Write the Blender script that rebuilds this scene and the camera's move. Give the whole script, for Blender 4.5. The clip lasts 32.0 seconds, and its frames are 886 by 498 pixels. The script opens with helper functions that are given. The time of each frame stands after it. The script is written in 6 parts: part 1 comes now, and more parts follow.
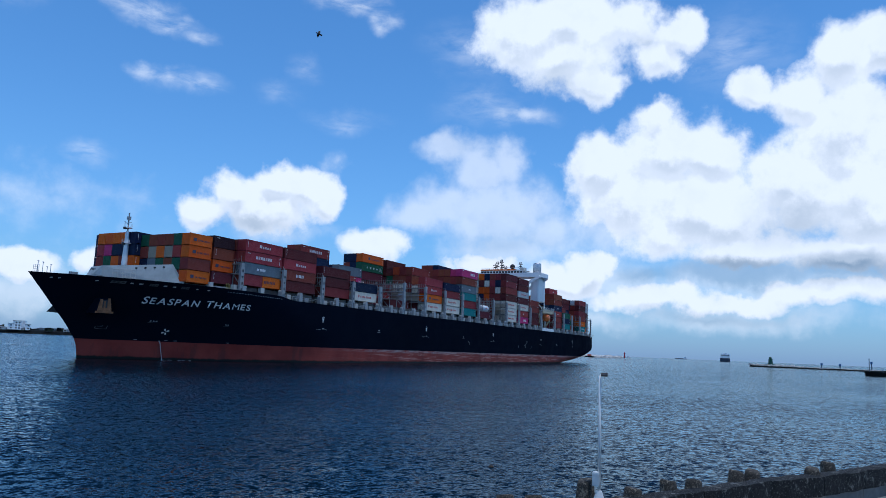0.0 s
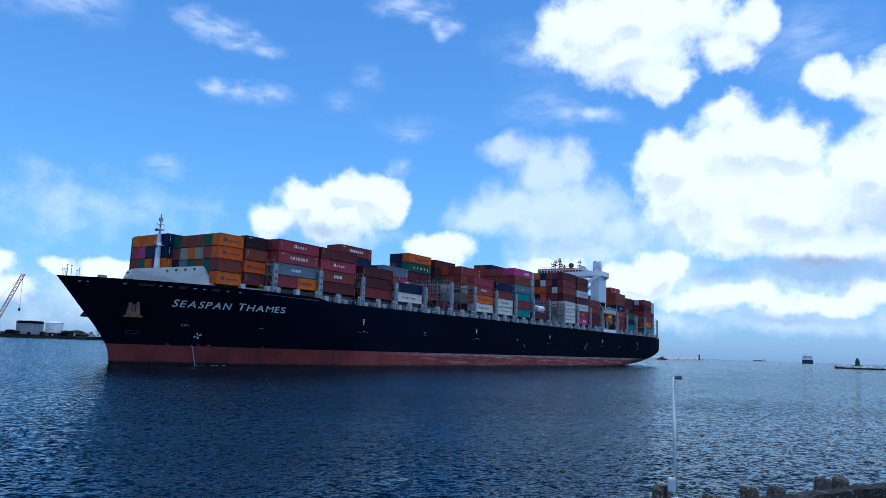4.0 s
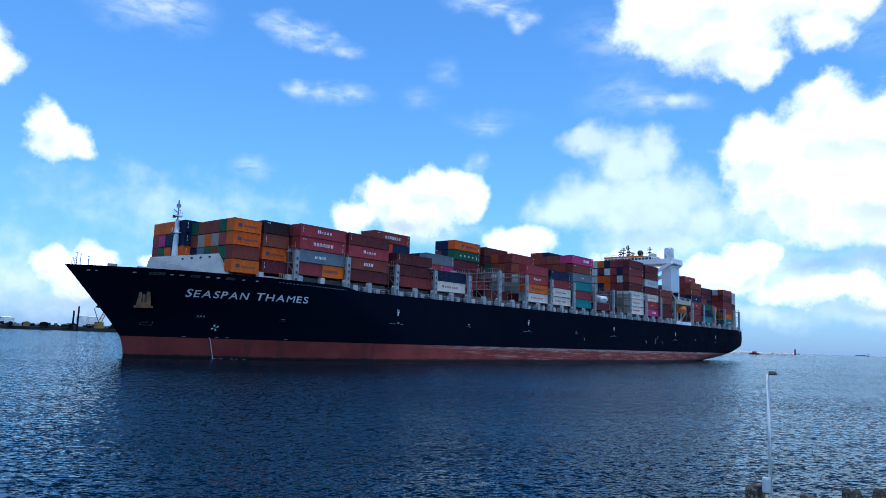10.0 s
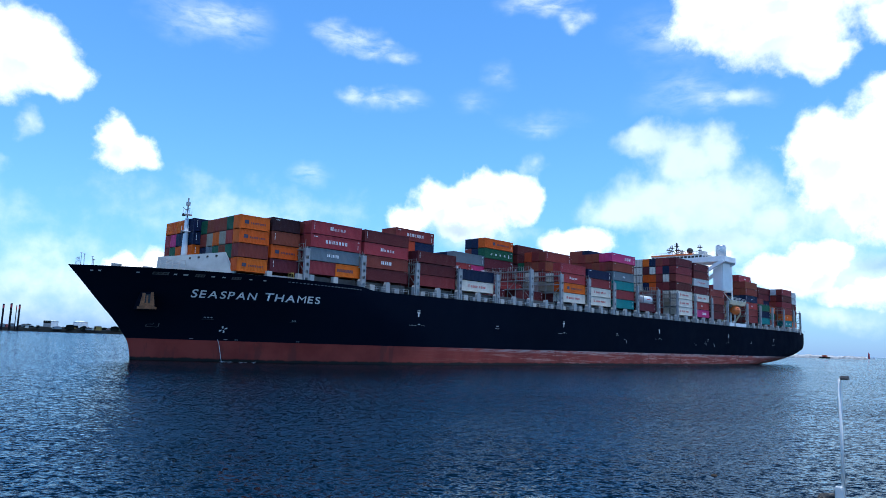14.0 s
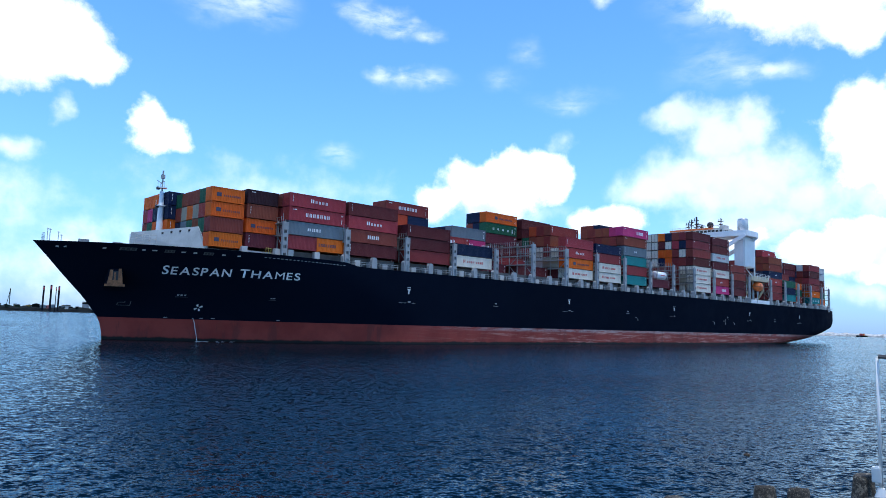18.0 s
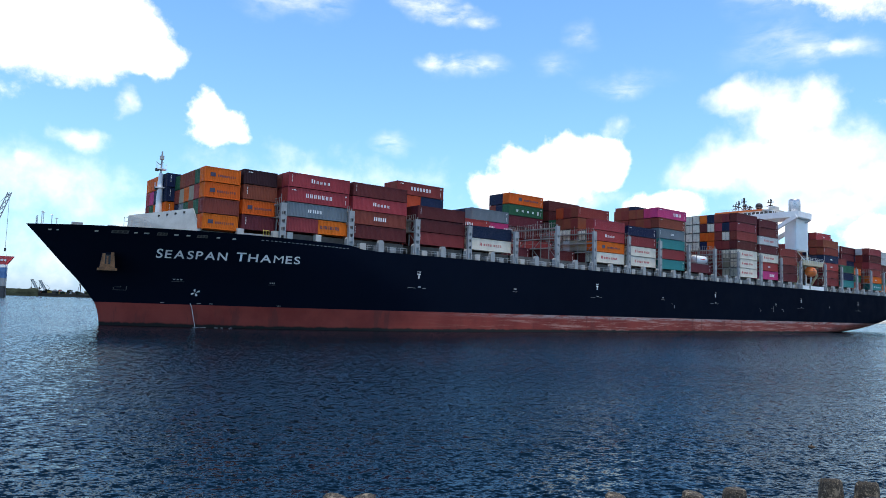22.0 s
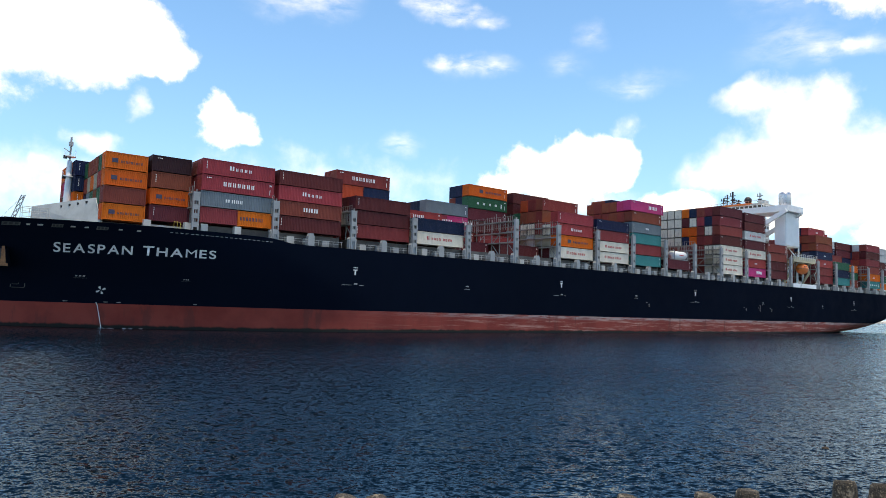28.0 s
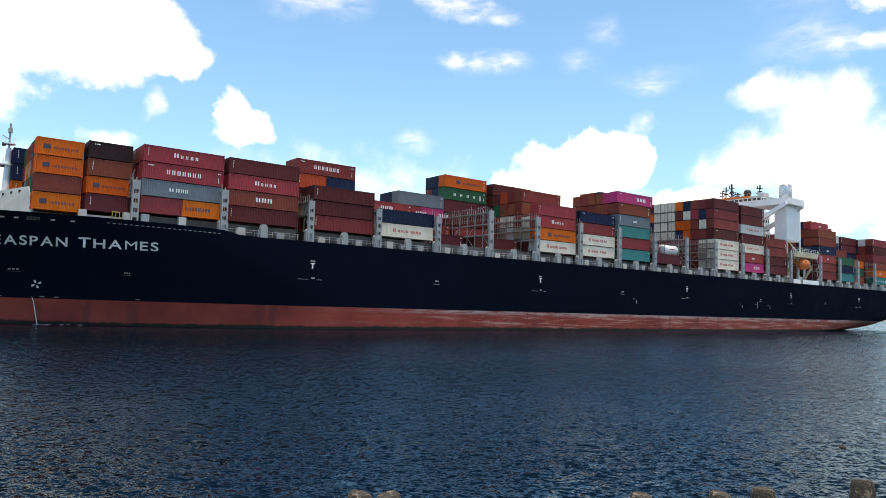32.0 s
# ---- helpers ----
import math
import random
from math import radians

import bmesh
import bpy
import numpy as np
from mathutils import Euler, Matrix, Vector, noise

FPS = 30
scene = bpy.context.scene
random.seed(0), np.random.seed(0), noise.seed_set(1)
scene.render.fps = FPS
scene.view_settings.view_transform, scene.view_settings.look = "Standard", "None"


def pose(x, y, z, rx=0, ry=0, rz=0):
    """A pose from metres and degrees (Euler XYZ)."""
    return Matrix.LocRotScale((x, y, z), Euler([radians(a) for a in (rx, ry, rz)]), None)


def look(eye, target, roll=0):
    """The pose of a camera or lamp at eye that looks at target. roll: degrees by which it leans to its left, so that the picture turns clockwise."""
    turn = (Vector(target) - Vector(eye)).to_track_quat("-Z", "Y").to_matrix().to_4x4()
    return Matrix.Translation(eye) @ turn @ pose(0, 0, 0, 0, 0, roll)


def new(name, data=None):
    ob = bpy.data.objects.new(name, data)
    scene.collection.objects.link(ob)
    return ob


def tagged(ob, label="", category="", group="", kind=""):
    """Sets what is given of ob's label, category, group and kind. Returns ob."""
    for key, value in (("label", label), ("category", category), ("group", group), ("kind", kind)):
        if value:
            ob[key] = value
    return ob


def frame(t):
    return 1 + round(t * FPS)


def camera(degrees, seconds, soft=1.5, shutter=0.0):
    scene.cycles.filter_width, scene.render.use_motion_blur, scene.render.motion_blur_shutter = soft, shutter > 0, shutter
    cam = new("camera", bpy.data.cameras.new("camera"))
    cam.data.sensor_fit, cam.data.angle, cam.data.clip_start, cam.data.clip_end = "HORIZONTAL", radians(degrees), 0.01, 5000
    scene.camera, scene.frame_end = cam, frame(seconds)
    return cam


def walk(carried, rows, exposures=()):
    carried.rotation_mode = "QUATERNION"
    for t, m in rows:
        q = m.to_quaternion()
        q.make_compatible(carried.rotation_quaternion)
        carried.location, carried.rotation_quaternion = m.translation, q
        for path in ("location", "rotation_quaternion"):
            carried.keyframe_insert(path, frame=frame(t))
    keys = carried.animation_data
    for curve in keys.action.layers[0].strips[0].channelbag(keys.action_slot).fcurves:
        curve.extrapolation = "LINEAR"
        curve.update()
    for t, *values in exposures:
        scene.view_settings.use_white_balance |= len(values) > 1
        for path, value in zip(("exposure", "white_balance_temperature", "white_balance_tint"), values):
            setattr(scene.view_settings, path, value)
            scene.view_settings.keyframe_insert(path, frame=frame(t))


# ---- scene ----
cam = camera(64.84, 32.0, soft=0.85)
EYE = 4.98
HEADING, TRIM = 1.712, 0.04      # the ship's course and trim in degrees
# seconds, yaw, pitch, roll of a camera that stands on the terrace and pans after the ship
TURNS = [
    (0.0, -63.76, 8.09, -2.36), (0.5, -63.50, 8.11, -2.28), (1.0, -62.81, 8.19, -2.20), (1.5, -61.29, 8.28, -2.11),
    (2.0, -60.12, 8.24, -2.05), (2.5, -59.82, 8.24, -2.04), (3.0, -59.34, 8.17, -2.01), (3.5, -58.81, 8.16, -1.96),
    (5.5, -56.16, 8.05, -1.93), (6.0, -55.30, 7.93, -1.92), (6.5, -54.52, 7.90, -1.92), (7.0, -54.45, 7.90, -1.93),
    (7.5, -54.41, 7.83, -1.97), (8.0, -53.80, 7.66, -1.98), (8.5, -52.49, 7.52, -1.97), (9.0, -51.98, 7.48, -1.95),
    (9.5, -51.87, 7.53, -1.94), (10.0, -51.65, 7.49, -1.94), (10.5, -51.13, 7.42, -1.90), (11.0, -50.70, 7.44, -1.84),
    (11.5, -50.78, 7.57, -1.83), (12.0, -51.09, 7.57, -1.89), (12.5, -49.96, 7.46, -1.94), (13.0, -47.25, 7.45, -1.96),
    (13.5, -47.38, 7.67, -1.94), (14.0, -47.07, 7.62, -1.90), (14.5, -45.31, 7.67, -1.84), (16.5, -44.79, 6.79, -1.83),
    (17.0, -44.44, 6.42, -1.85), (17.5, -44.60, 5.93, -1.81), (18.0, -44.67, 5.88, -1.73), (18.5, -44.45, 5.77, -1.69),
    (19.0, -43.60, 5.74, -1.70), (19.5, -42.97, 5.41, -1.71), (20.0, -42.70, 5.24, -1.70), (20.5, -42.72, 5.02, -1.70),
    (21.0, -42.69, 4.76, -1.71), (21.5, -41.20, 4.82, -1.75), (22.0, -40.30, 4.71, -1.84), (22.5, -40.32, 4.52, -1.92),
    (23.0, -40.26, 4.46, -1.94), (23.5, -39.95, 4.37, -1.95), (24.0, -39.96, 4.34, -1.94), (24.5, -40.00, 4.41, -1.92),
    (25.0, -40.08, 4.52, -1.85), (25.5, -40.12, 4.65, -1.78), (27.5, -39.59, 4.65, -1.74), (28.0, -39.46, 4.75, -1.75),
    (28.5, -39.48, 4.82, -1.77), (29.0, -39.51, 4.85, -1.79), (29.5, -39.52, 4.78, -1.80), (30.0, -39.46, 4.73, -1.80),
    (30.5, -39.08, 4.59, -1.82), (31.0, -38.62, 4.53, -1.84), (31.5, -38.46, 4.47, -1.85), (32.0, -38.36, 4.49, -1.82),
]
EXPOSURES = [(0.0, -0.48, 5450, 10), (3.0, -0.33, 5300, 10), (6.0, -0.2, 5250, 10), (13.0, 0.05, 5450, 10), (19.0, 0.3, 5900, 11), (23.0, 0.43, 7200, 12), (27.5, 0.47, 7900, 12), (32.0, 0.54, 8600, 12)]
walk(cam, [(t, pose(0, 0, EYE, 90 + tilt, roll, yaw)) for t, yaw, tilt, roll in TURNS], EXPOSURES)

# ---- the sky, its clouds and the sun ----
SUN_AZ, SUN_EL = 250.0, 80.5


class Nodes:
    """A small helper that adds and links shader nodes."""

    def __init__(self, tree):
        self.tree = tree
        tree.nodes.clear()

    def add(self, kind):
        return self.tree.nodes.new(kind)

    def put(self, socket, value):
        if isinstance(value, bpy.types.NodeSocket):
            self.tree.links.new(value, socket)
        else:
            socket.default_value = value

    def math(self, op, a, b=0.0, c=0.0, clamp=False):
        node = self.add("ShaderNodeMath")
        node.operation, node.use_clamp = op, clamp
        for socket, value in zip(node.inputs, (a, b, c)):
            self.put(socket, value)
        return node.outputs[0]

    def vmath(self, op, a, b=(0, 0, 0), out=0):
        node = self.add("ShaderNodeVectorMath")
        node.operation = op
        self.put(node.inputs[0], a)
        if op != "LENGTH":
            self.put(node.inputs[1], b)
        return node.outputs[out]

    def noise(self, vector, scale, detail=4.0, rough=0.55, distort=0.0):
        node = self.add("ShaderNodeTexNoise")
        self.put(node.inputs["Vector"], vector)
        for key, value in (("Scale", scale), ("Detail", detail), ("Roughness", rough), ("Distortion", distort)):
            node.inputs[key].default_value = value
        return node.outputs["Fac"]

    def ramp(self, value, a, b, c=0.0, d=1.0, smooth=True):
        node = self.add("ShaderNodeMapRange")
        node.interpolation_type = "SMOOTHSTEP" if smooth else "LINEAR"
        for socket, v in zip(node.inputs, (value, a, b, c, d)):
            self.put(socket, v)
        return node.outputs[0]

    def mix(self, fac, a, b, blend="MIX"):
        node = self.add("ShaderNodeMix")
        node.data_type, node.blend_type = "RGBA", blend
        self.put(node.inputs[0], fac)
        self.put(node.inputs[6], a if isinstance(a, bpy.types.NodeSocket) else (*a, 1))
        self.put(node.inputs[7], b if isinstance(b, bpy.types.NodeSocket) else (*b, 1))
        return node.outputs[2]

    def bump(self, height, strength, distance, normal=None):
        node = self.add("ShaderNodeBump")
        node.inputs["Strength"].default_value, node.inputs["Distance"].default_value = strength, distance
        self.put(node.inputs["Height"], height)
        if normal:
            self.put(node.inputs["Normal"], normal)
        return node.outputs[0]


# cumulus heaps: azimuth, elevation, half width, half height in degrees, weight
HEAPS = (
    (57.6, 4.7, 2.4, 1.2, 1), (53.6, 5.4, 1.3, 1.5, 0.9),
    (20.5, 25.2, 5, 3.3, 1), (16.2, 25.8, 5.6, 3.5, 1), (16.6, 23.5, 6.5, 2.6, 1), (14.3, 21.6, 2.8, 2, 1), (11.5, 25.9, 4.3, 2.4, 0.95), (7.3, 24.6, 2.4, 2.2, 1),
    (9, 22.8, 2.7, 1.7, 0.9), (8.2, 15.9, 5.2, 3.5, 1.1), (13.8, 15.1, 3.2, 2.9, 1.1), (11.5, 12.4, 5.2, 3.8, 1.1), (5.1, 15.4, 3.3, 2.9, 1.1), (5.5, 11.3, 6.3, 4.5, 1.2),
    (1.9, 19.9, 2.2, 1.8, 1), (-1.2, 19.3, 2.8, 2.4, 1), (-4.1, 21.3, 2.6, 3.2, 1.1), (-6.7, 22, 3.2, 2.6, 1.2), (-4.3, 16.2, 4.7, 4.6, 1.2), (-1.2, 13, 5, 4.5, 1.2),
    (-5.8, 11.5, 4.2, 4.3, 1.2), (9.2, 9.4, 4.6, 2.7, 0.9), (2.4, 8.2, 6.3, 2.1, 1), (-3.9, 7.6, 5.3, 2, 1), (9.5, 18.6, 2, 1.2, 0.8), (14.4, 6.7, 2.3, 1.9, 1.1),
    (16.4, 5.7, 4, 1.7, 1), (9.8, 4.5, 6.6, 1.2, 0.8), (3.7, 4.3, 6, 1, 0.8), (-2, 4.7, 5.5, 1.2, 0.9), (-5.9, 5.1, 2.9, 1.1, 0.9), (23.6, 7, 3.3, 1.1, 0.8),
    (40.3, 12.5, 2.6, 1.9, 1.1), (38.2, 12, 2.9, 2.1, 1.1), (43.5, 11.1, 2.6, 2.1, 1.1), (45.8, 9.9, 2.2, 1.5, 1), (41.4, 10.5, 5.4, 2.4, 1), (36.5, 10.9, 1.9, 2.1, 1),
    (32.2, 8.1, 2.7, 1.6, 1), (65.5, 4.7, 1.9, 1.9, 1.1), (66.6, 3.6, 1.9, 1.9, 1), (64.3, 3.1, 2.2, 1.2, 0.8), (60.9, 5, 1.9, 0.9, 0.9), (68.2, 4.6, 1.3, 1.6, 0.8),
    (69.1, 14.4, 1.9, 1.8, 1.1), (67.4, 13.7, 1.9, 1.5, 1), (69, 13.2, 2, 1.3, 1), (75.7, 19.2, 3.8, 3, 1.2), (73.8, 17.9, 2.7, 1.8, 1.1), (79.1, 19.4, 4.1, 3.3, 1.2),
    (82.3, 18.3, 3.9, 3.3, 1.2), (79.7, 16.6, 4.9, 1.5, 0.9), (92, 15, 9, 6, 1.1), (-18, 16, 9, 8, 1.1), (-34, 12, 10, 6, 1), (120, 20, 14, 7, 1),
    (150, 12, 16, 6, 1), (-70, 14, 18, 7, 1), (-110, 18, 16, 7, 1), (178, 25, 12, 8, 1),
)
# thin, streaky cloud
VEILS = (
    (52.7, 24.2, 1.8, 0.8, 0.9), (51.1, 23.9, 1.8, 0.8, 0.9), (49.3, 23.3, 1.8, 0.7, 0.9), (47.6, 22.6, 1.2, 0.6, 0.8), (50.8, 19.7, 1.2, 0.6, 0.8), (49.2, 19.5, 1.3, 0.6, 0.8), (47.2, 19.1, 1.4, 0.5, 0.7), (36.2, 27.1, 2.2, 0.8, 0.9), (33.9, 26.8, 1.9, 0.9, 1), (31.9, 25.9, 1.3, 0.7, 1), (23.7, 19.6, 2.4, 1.2, 0.35), (22.1, 19.2, 2.3, 0.8, 0.45),
    (54.4, 13.1, 1, 0.8, 0.55), 
    (35.6, 18, 2.1, 0.7, 0.4), (38.7, 21.8, 0.7, 0.6, 0.25), (40.9, 19.8, 1, 0.5, 0.25), (62.8, 23.8, 4.2, 1.5, 0.9), (24.8, 24, 2.6, 1.5, 0.4),
    (47.8, 19.3, 2, 0.7, 0.5), (19.6, 19.1, 2.1, 0.8, 0.9), (22.2, 18.9, 1.8, 0.9, 0.8), (3.6, 22.9, 2.9, 2, 0.4),
    (54, 13.4, 0.8, 0.4, 0.3),
)
# soft haze-like cloud
MISTS = (
    (72, 3.4, 14, 4, 0.55), (60, 3, 9, 3.4, 0.5),
    (57.4, 3.1, 4.3, 2.4, 0.95), (53.5, 3, 2.2, 2.1, 0.7), (69.5, 3.3, 2.3, 1.7, 0.9), (79.8, 7.8, 8.3, 3.2, 0.5), (60.3, 9.4, 12.1, 3.2, 0.4),
    (26, 16, 3.6, 1.5, 1), (23.3, 14.6, 4, 2.7, 1.1), (21.3, 15.3, 2.2, 2.3, 1.1), (26.6, 16.3, 2.6, 1.5, 1), (25.9, 11.3, 5.9, 2.7, 1.1), (28.9, 10.4, 3.8, 1.8, 1),
    (21.6, 11.4, 6.9, 3.9, 1.1), (18.1, 9.7, 5.4, 3.2, 1), (21.1, 8.2, 6.4, 2.3, 1), (28, 11, 3.9, 1.9, 1), (22.8, 10.6, 6.8, 3, 1.1), 
    (35.9, 14.3, 1.4, 1.3, 0.42), (75.2, 14.4, 1, 1.1, 0.7), (77.9, 11.2, 2.3, 1.2, 0.9), (81.4, 9.4, 1, 0.8, 0.7), (19.6, 19.1, 2.1, 0.8, 0.7), (66, 2.4, 4.3, 1.8, 0.9),
    (67.8, 3.5, 2.7, 2, 0.6), (73.5, 6, 5.1, 1.6, 0.4), (40.2, 8.9, 6.1, 1.5, 0.7), (2.8, 6.1, 11.6, 2.1, 1.1), (12, 5.6, 6.8, 2.2, 1), (-3.8, 5.6, 6.5, 2, 1.1),
    (3.7, 3.1, 11.7, 1.3, 0.8), (13.7, 2.9, 5.2, 1.3, 0.6), (12.9, 10.1, 5.2, 4, 0.9), (28, 5, 9, 1.6, 0.45), (46, 4.5, 9, 1.8, 0.45), (85, 8, 9, 2.5, 0.5),
    (88, 3, 9, 2.5, 0.6),
)
# grey undersides
SHADES = (
    (3.6, 6.4, 8.8, 1.5, 1.25), (9.8, 6.2, 3.4, 1.2, 1), (-3.9, 6.7, 5.3, 1.6, 1.25), (-3.1, 5.6, 4.1, 1, 0.6), (-0.4, 9.8, 7, 2.5, 0.4), (17.6, 21.4, 5.1, 1.5, 0.35),
    (9.7, 24.3, 1.5, 1.4, 0.4), (41.6, 9.1, 5.1, 1.1, 0.4), (64.9, 2.1, 4.8, 1.2, 0.7), (22, 8.7, 6, 1.8, 0.45), (5.7, 3.2, 9.8, 0.8, 0.6), (79.6, 15.6, 5.6, 1, 0.4),
    (10.5, 6.2, 2.6, 1.4, 0.5),
)


def build_world():
    world = bpy.data.worlds.new("sky")
    scene.world = world
    world.use_nodes = True
    n = Nodes(world.node_tree)
    sky = n.add("ShaderNodeTexSky")
    sky.sky_type, sky.sun_disc = "NISHITA", False
    sky.sun_elevation, sky.sun_rotation = radians(SUN_EL), radians(90 - SUN_AZ)
    sky.air_density, sky.dust_density, sky.ozone_density = 1.0, 0.1, 4.0
    way = n.add("ShaderNodeTexCoord").outputs["Generated"]
    split = n.add("ShaderNodeSeparateXYZ")
    n.put(split.inputs[0], way)
    azimuth = n.math("MULTIPLY", n.math("ARCTAN2", split.outputs[1], split.outputs[0]), 180 / math.pi)
    height = n.math("MULTIPLY", n.math("ARCSINE", split.outputs[2]), 180 / math.pi)
    flat = n.add("ShaderNodeCombineXYZ")
    n.put(flat.inputs[0], azimuth)
    n.put(flat.inputs[1], height)
    flat = flat.outputs[0]
    warp = n.add("ShaderNodeTexNoise")
    n.put(warp.inputs["Vector"], way)
    warp.inputs["Scale"].default_value, warp.inputs["Detail"].default_value, warp.inputs["Roughness"].default_value = 13.0, 7.0, 0.56
    bent = n.vmath("ADD", flat, n.vmath("MULTIPLY", n.vmath("SUBTRACT", warp.outputs["Color"], (0.5, 0.5, 0.5)), (4.4, 3.4, 0)))

    def field(blobs, place):
        total = None
        for a, e, w, h, weight in blobs:
            node = n.add("ShaderNodeVectorMath")
            node.operation = "MULTIPLY_ADD"
            n.put(node.inputs[0], place)
            node.inputs[1].default_value, node.inputs[2].default_value = (1 / w, 1 / h, 0), (-a / w, -e / h, 0)
            value = n.math("MULTIPLY_ADD", n.vmath("LENGTH", node.outputs[0], out=1), -weight, weight)
            total = value if total is None else n.math("SMOOTH_MAX", total, value, 0.2)
        return total

    def billows(place):
        """Cauliflower relief: round cells over finer noise."""
        cells = n.add("ShaderNodeTexVoronoi")
        cells.feature = "SMOOTH_F1"
        n.put(cells.inputs["Vector"], place)
        cells.inputs["Scale"].default_value, cells.inputs["Smoothness"].default_value = 26.0, 0.5
        return n.math("MULTIPLY_ADD", cells.outputs["Distance"], -0.34, n.math("MULTIPLY_ADD", n.noise(place, 30.0, 8.0, 0.62), 0.85, -0.33))

    puff = n.noise(way, 30.0, 6.0, 0.55)
    round_here = billows(way)
    body = n.math("ADD", field(HEAPS, bent), round_here)
    heap = n.ramp(body, -0.16, 0.36)
    # the same heaps a little higher up: what stands above shades what lies below
    over = field(HEAPS, n.vmath("ADD", bent, (-0.35, 1.1, 0)))
    roof = n.math("SUBTRACT", n.math("ADD", over, billows(n.vmath("ADD", way, (-0.004, 0.004, 0.014)))), body)
    streak = n.add("ShaderNodeMapping")
    n.put(streak.inputs["Vector"], flat)
    streak.inputs["Rotation"].default_value = (0, 0, radians(-28))
    streak.inputs["Scale"].default_value = (0.35, 1.0, 1)
    wisps = n.noise(streak.outputs[0], 1.0, 6.0, 0.6, 0.3)
    veil = n.math("MULTIPLY", n.ramp(field(VEILS, bent), -0.45, 1.1), n.ramp(wisps, 0.22, 0.72), clamp=True)
    mist = n.ramp(n.math("ADD", field(MISTS, bent), n.math("MULTIPLY_ADD", puff, 0.8, -0.45)), -0.1, 0.75)
    veil = n.math("MAXIMUM", veil, n.math("MULTIPLY", mist, 0.95))
    shade = n.ramp(field(SHADES, bent), -0.05, 0.8)
    thick = n.ramp(body, 0.10, 0.7)
    under = n.math("MULTIPLY", n.ramp(roof, -0.15, 0.40, 0.0, 0.36), n.math("MULTIPLY_ADD", thick, 0.7, 0.3))
    grain = n.math("MULTIPLY_ADD", puff, 0.24, -0.12)
    light = n.math("SUBTRACT", n.math("ADD", n.math("SUBTRACT", 1.0, under), grain), n.math("MULTIPLY", shade, 0.62), clamp=True)
    cloud = n.mix(light, (0.24, 0.34, 0.45), (1.0, 1.0, 1.0))
    cover = n.math("MAXIMUM", heap, n.math("MULTIPLY", veil, 0.66))
    clear, white = n.add("ShaderNodeBackground"), n.add("ShaderNodeBackground")
    tint = n.mix(1.0, sky.outputs[0], (0.122, 0.177, 0.201), "MULTIPLY")
    tint = n.mix(n.ramp(height, 28, 52), tint, n.mix(1.0, tint, (0.45, 0.52, 0.62), "MULTIPLY"))
    haze = n.math("POWER", 2.718, n.math("MULTIPLY", n.math("MAXIMUM", height, 0.0), -0.14))
    n.put(clear.inputs[0], n.mix(n.math("MULTIPLY", haze, 0.9), tint, (0.29, 0.43, 0.67)))
    clear.inputs[1].default_value = 1.0
    n.put(white.inputs[0], cloud)
    white.inputs[1].default_value = 1.28
    both, out = n.add("ShaderNodeMixShader"), n.add("ShaderNodeOutputWorld")
    n.put(both.inputs[0], cover)
    n.put(both.inputs[1], clear.outputs[0])
    n.put(both.inputs[2], white.outputs[0])
    n.put(out.inputs[0], both.outputs[0])


build_world()
sun = new("sun", bpy.data.lights.new("sun", "SUN"))
sun.data.energy, sun.data.angle, sun.data.color = 2.7, radians(0.6), (1.0, 0.95, 0.88)
sun_way = Vector((math.cos(radians(SUN_EL)) * math.cos(radians(SUN_AZ)), math.cos(radians(SUN_EL)) * math.sin(radians(SUN_AZ)), math.sin(radians(SUN_EL))))
sun.matrix_world = look(sun_way * 500, (0, 0, 0))


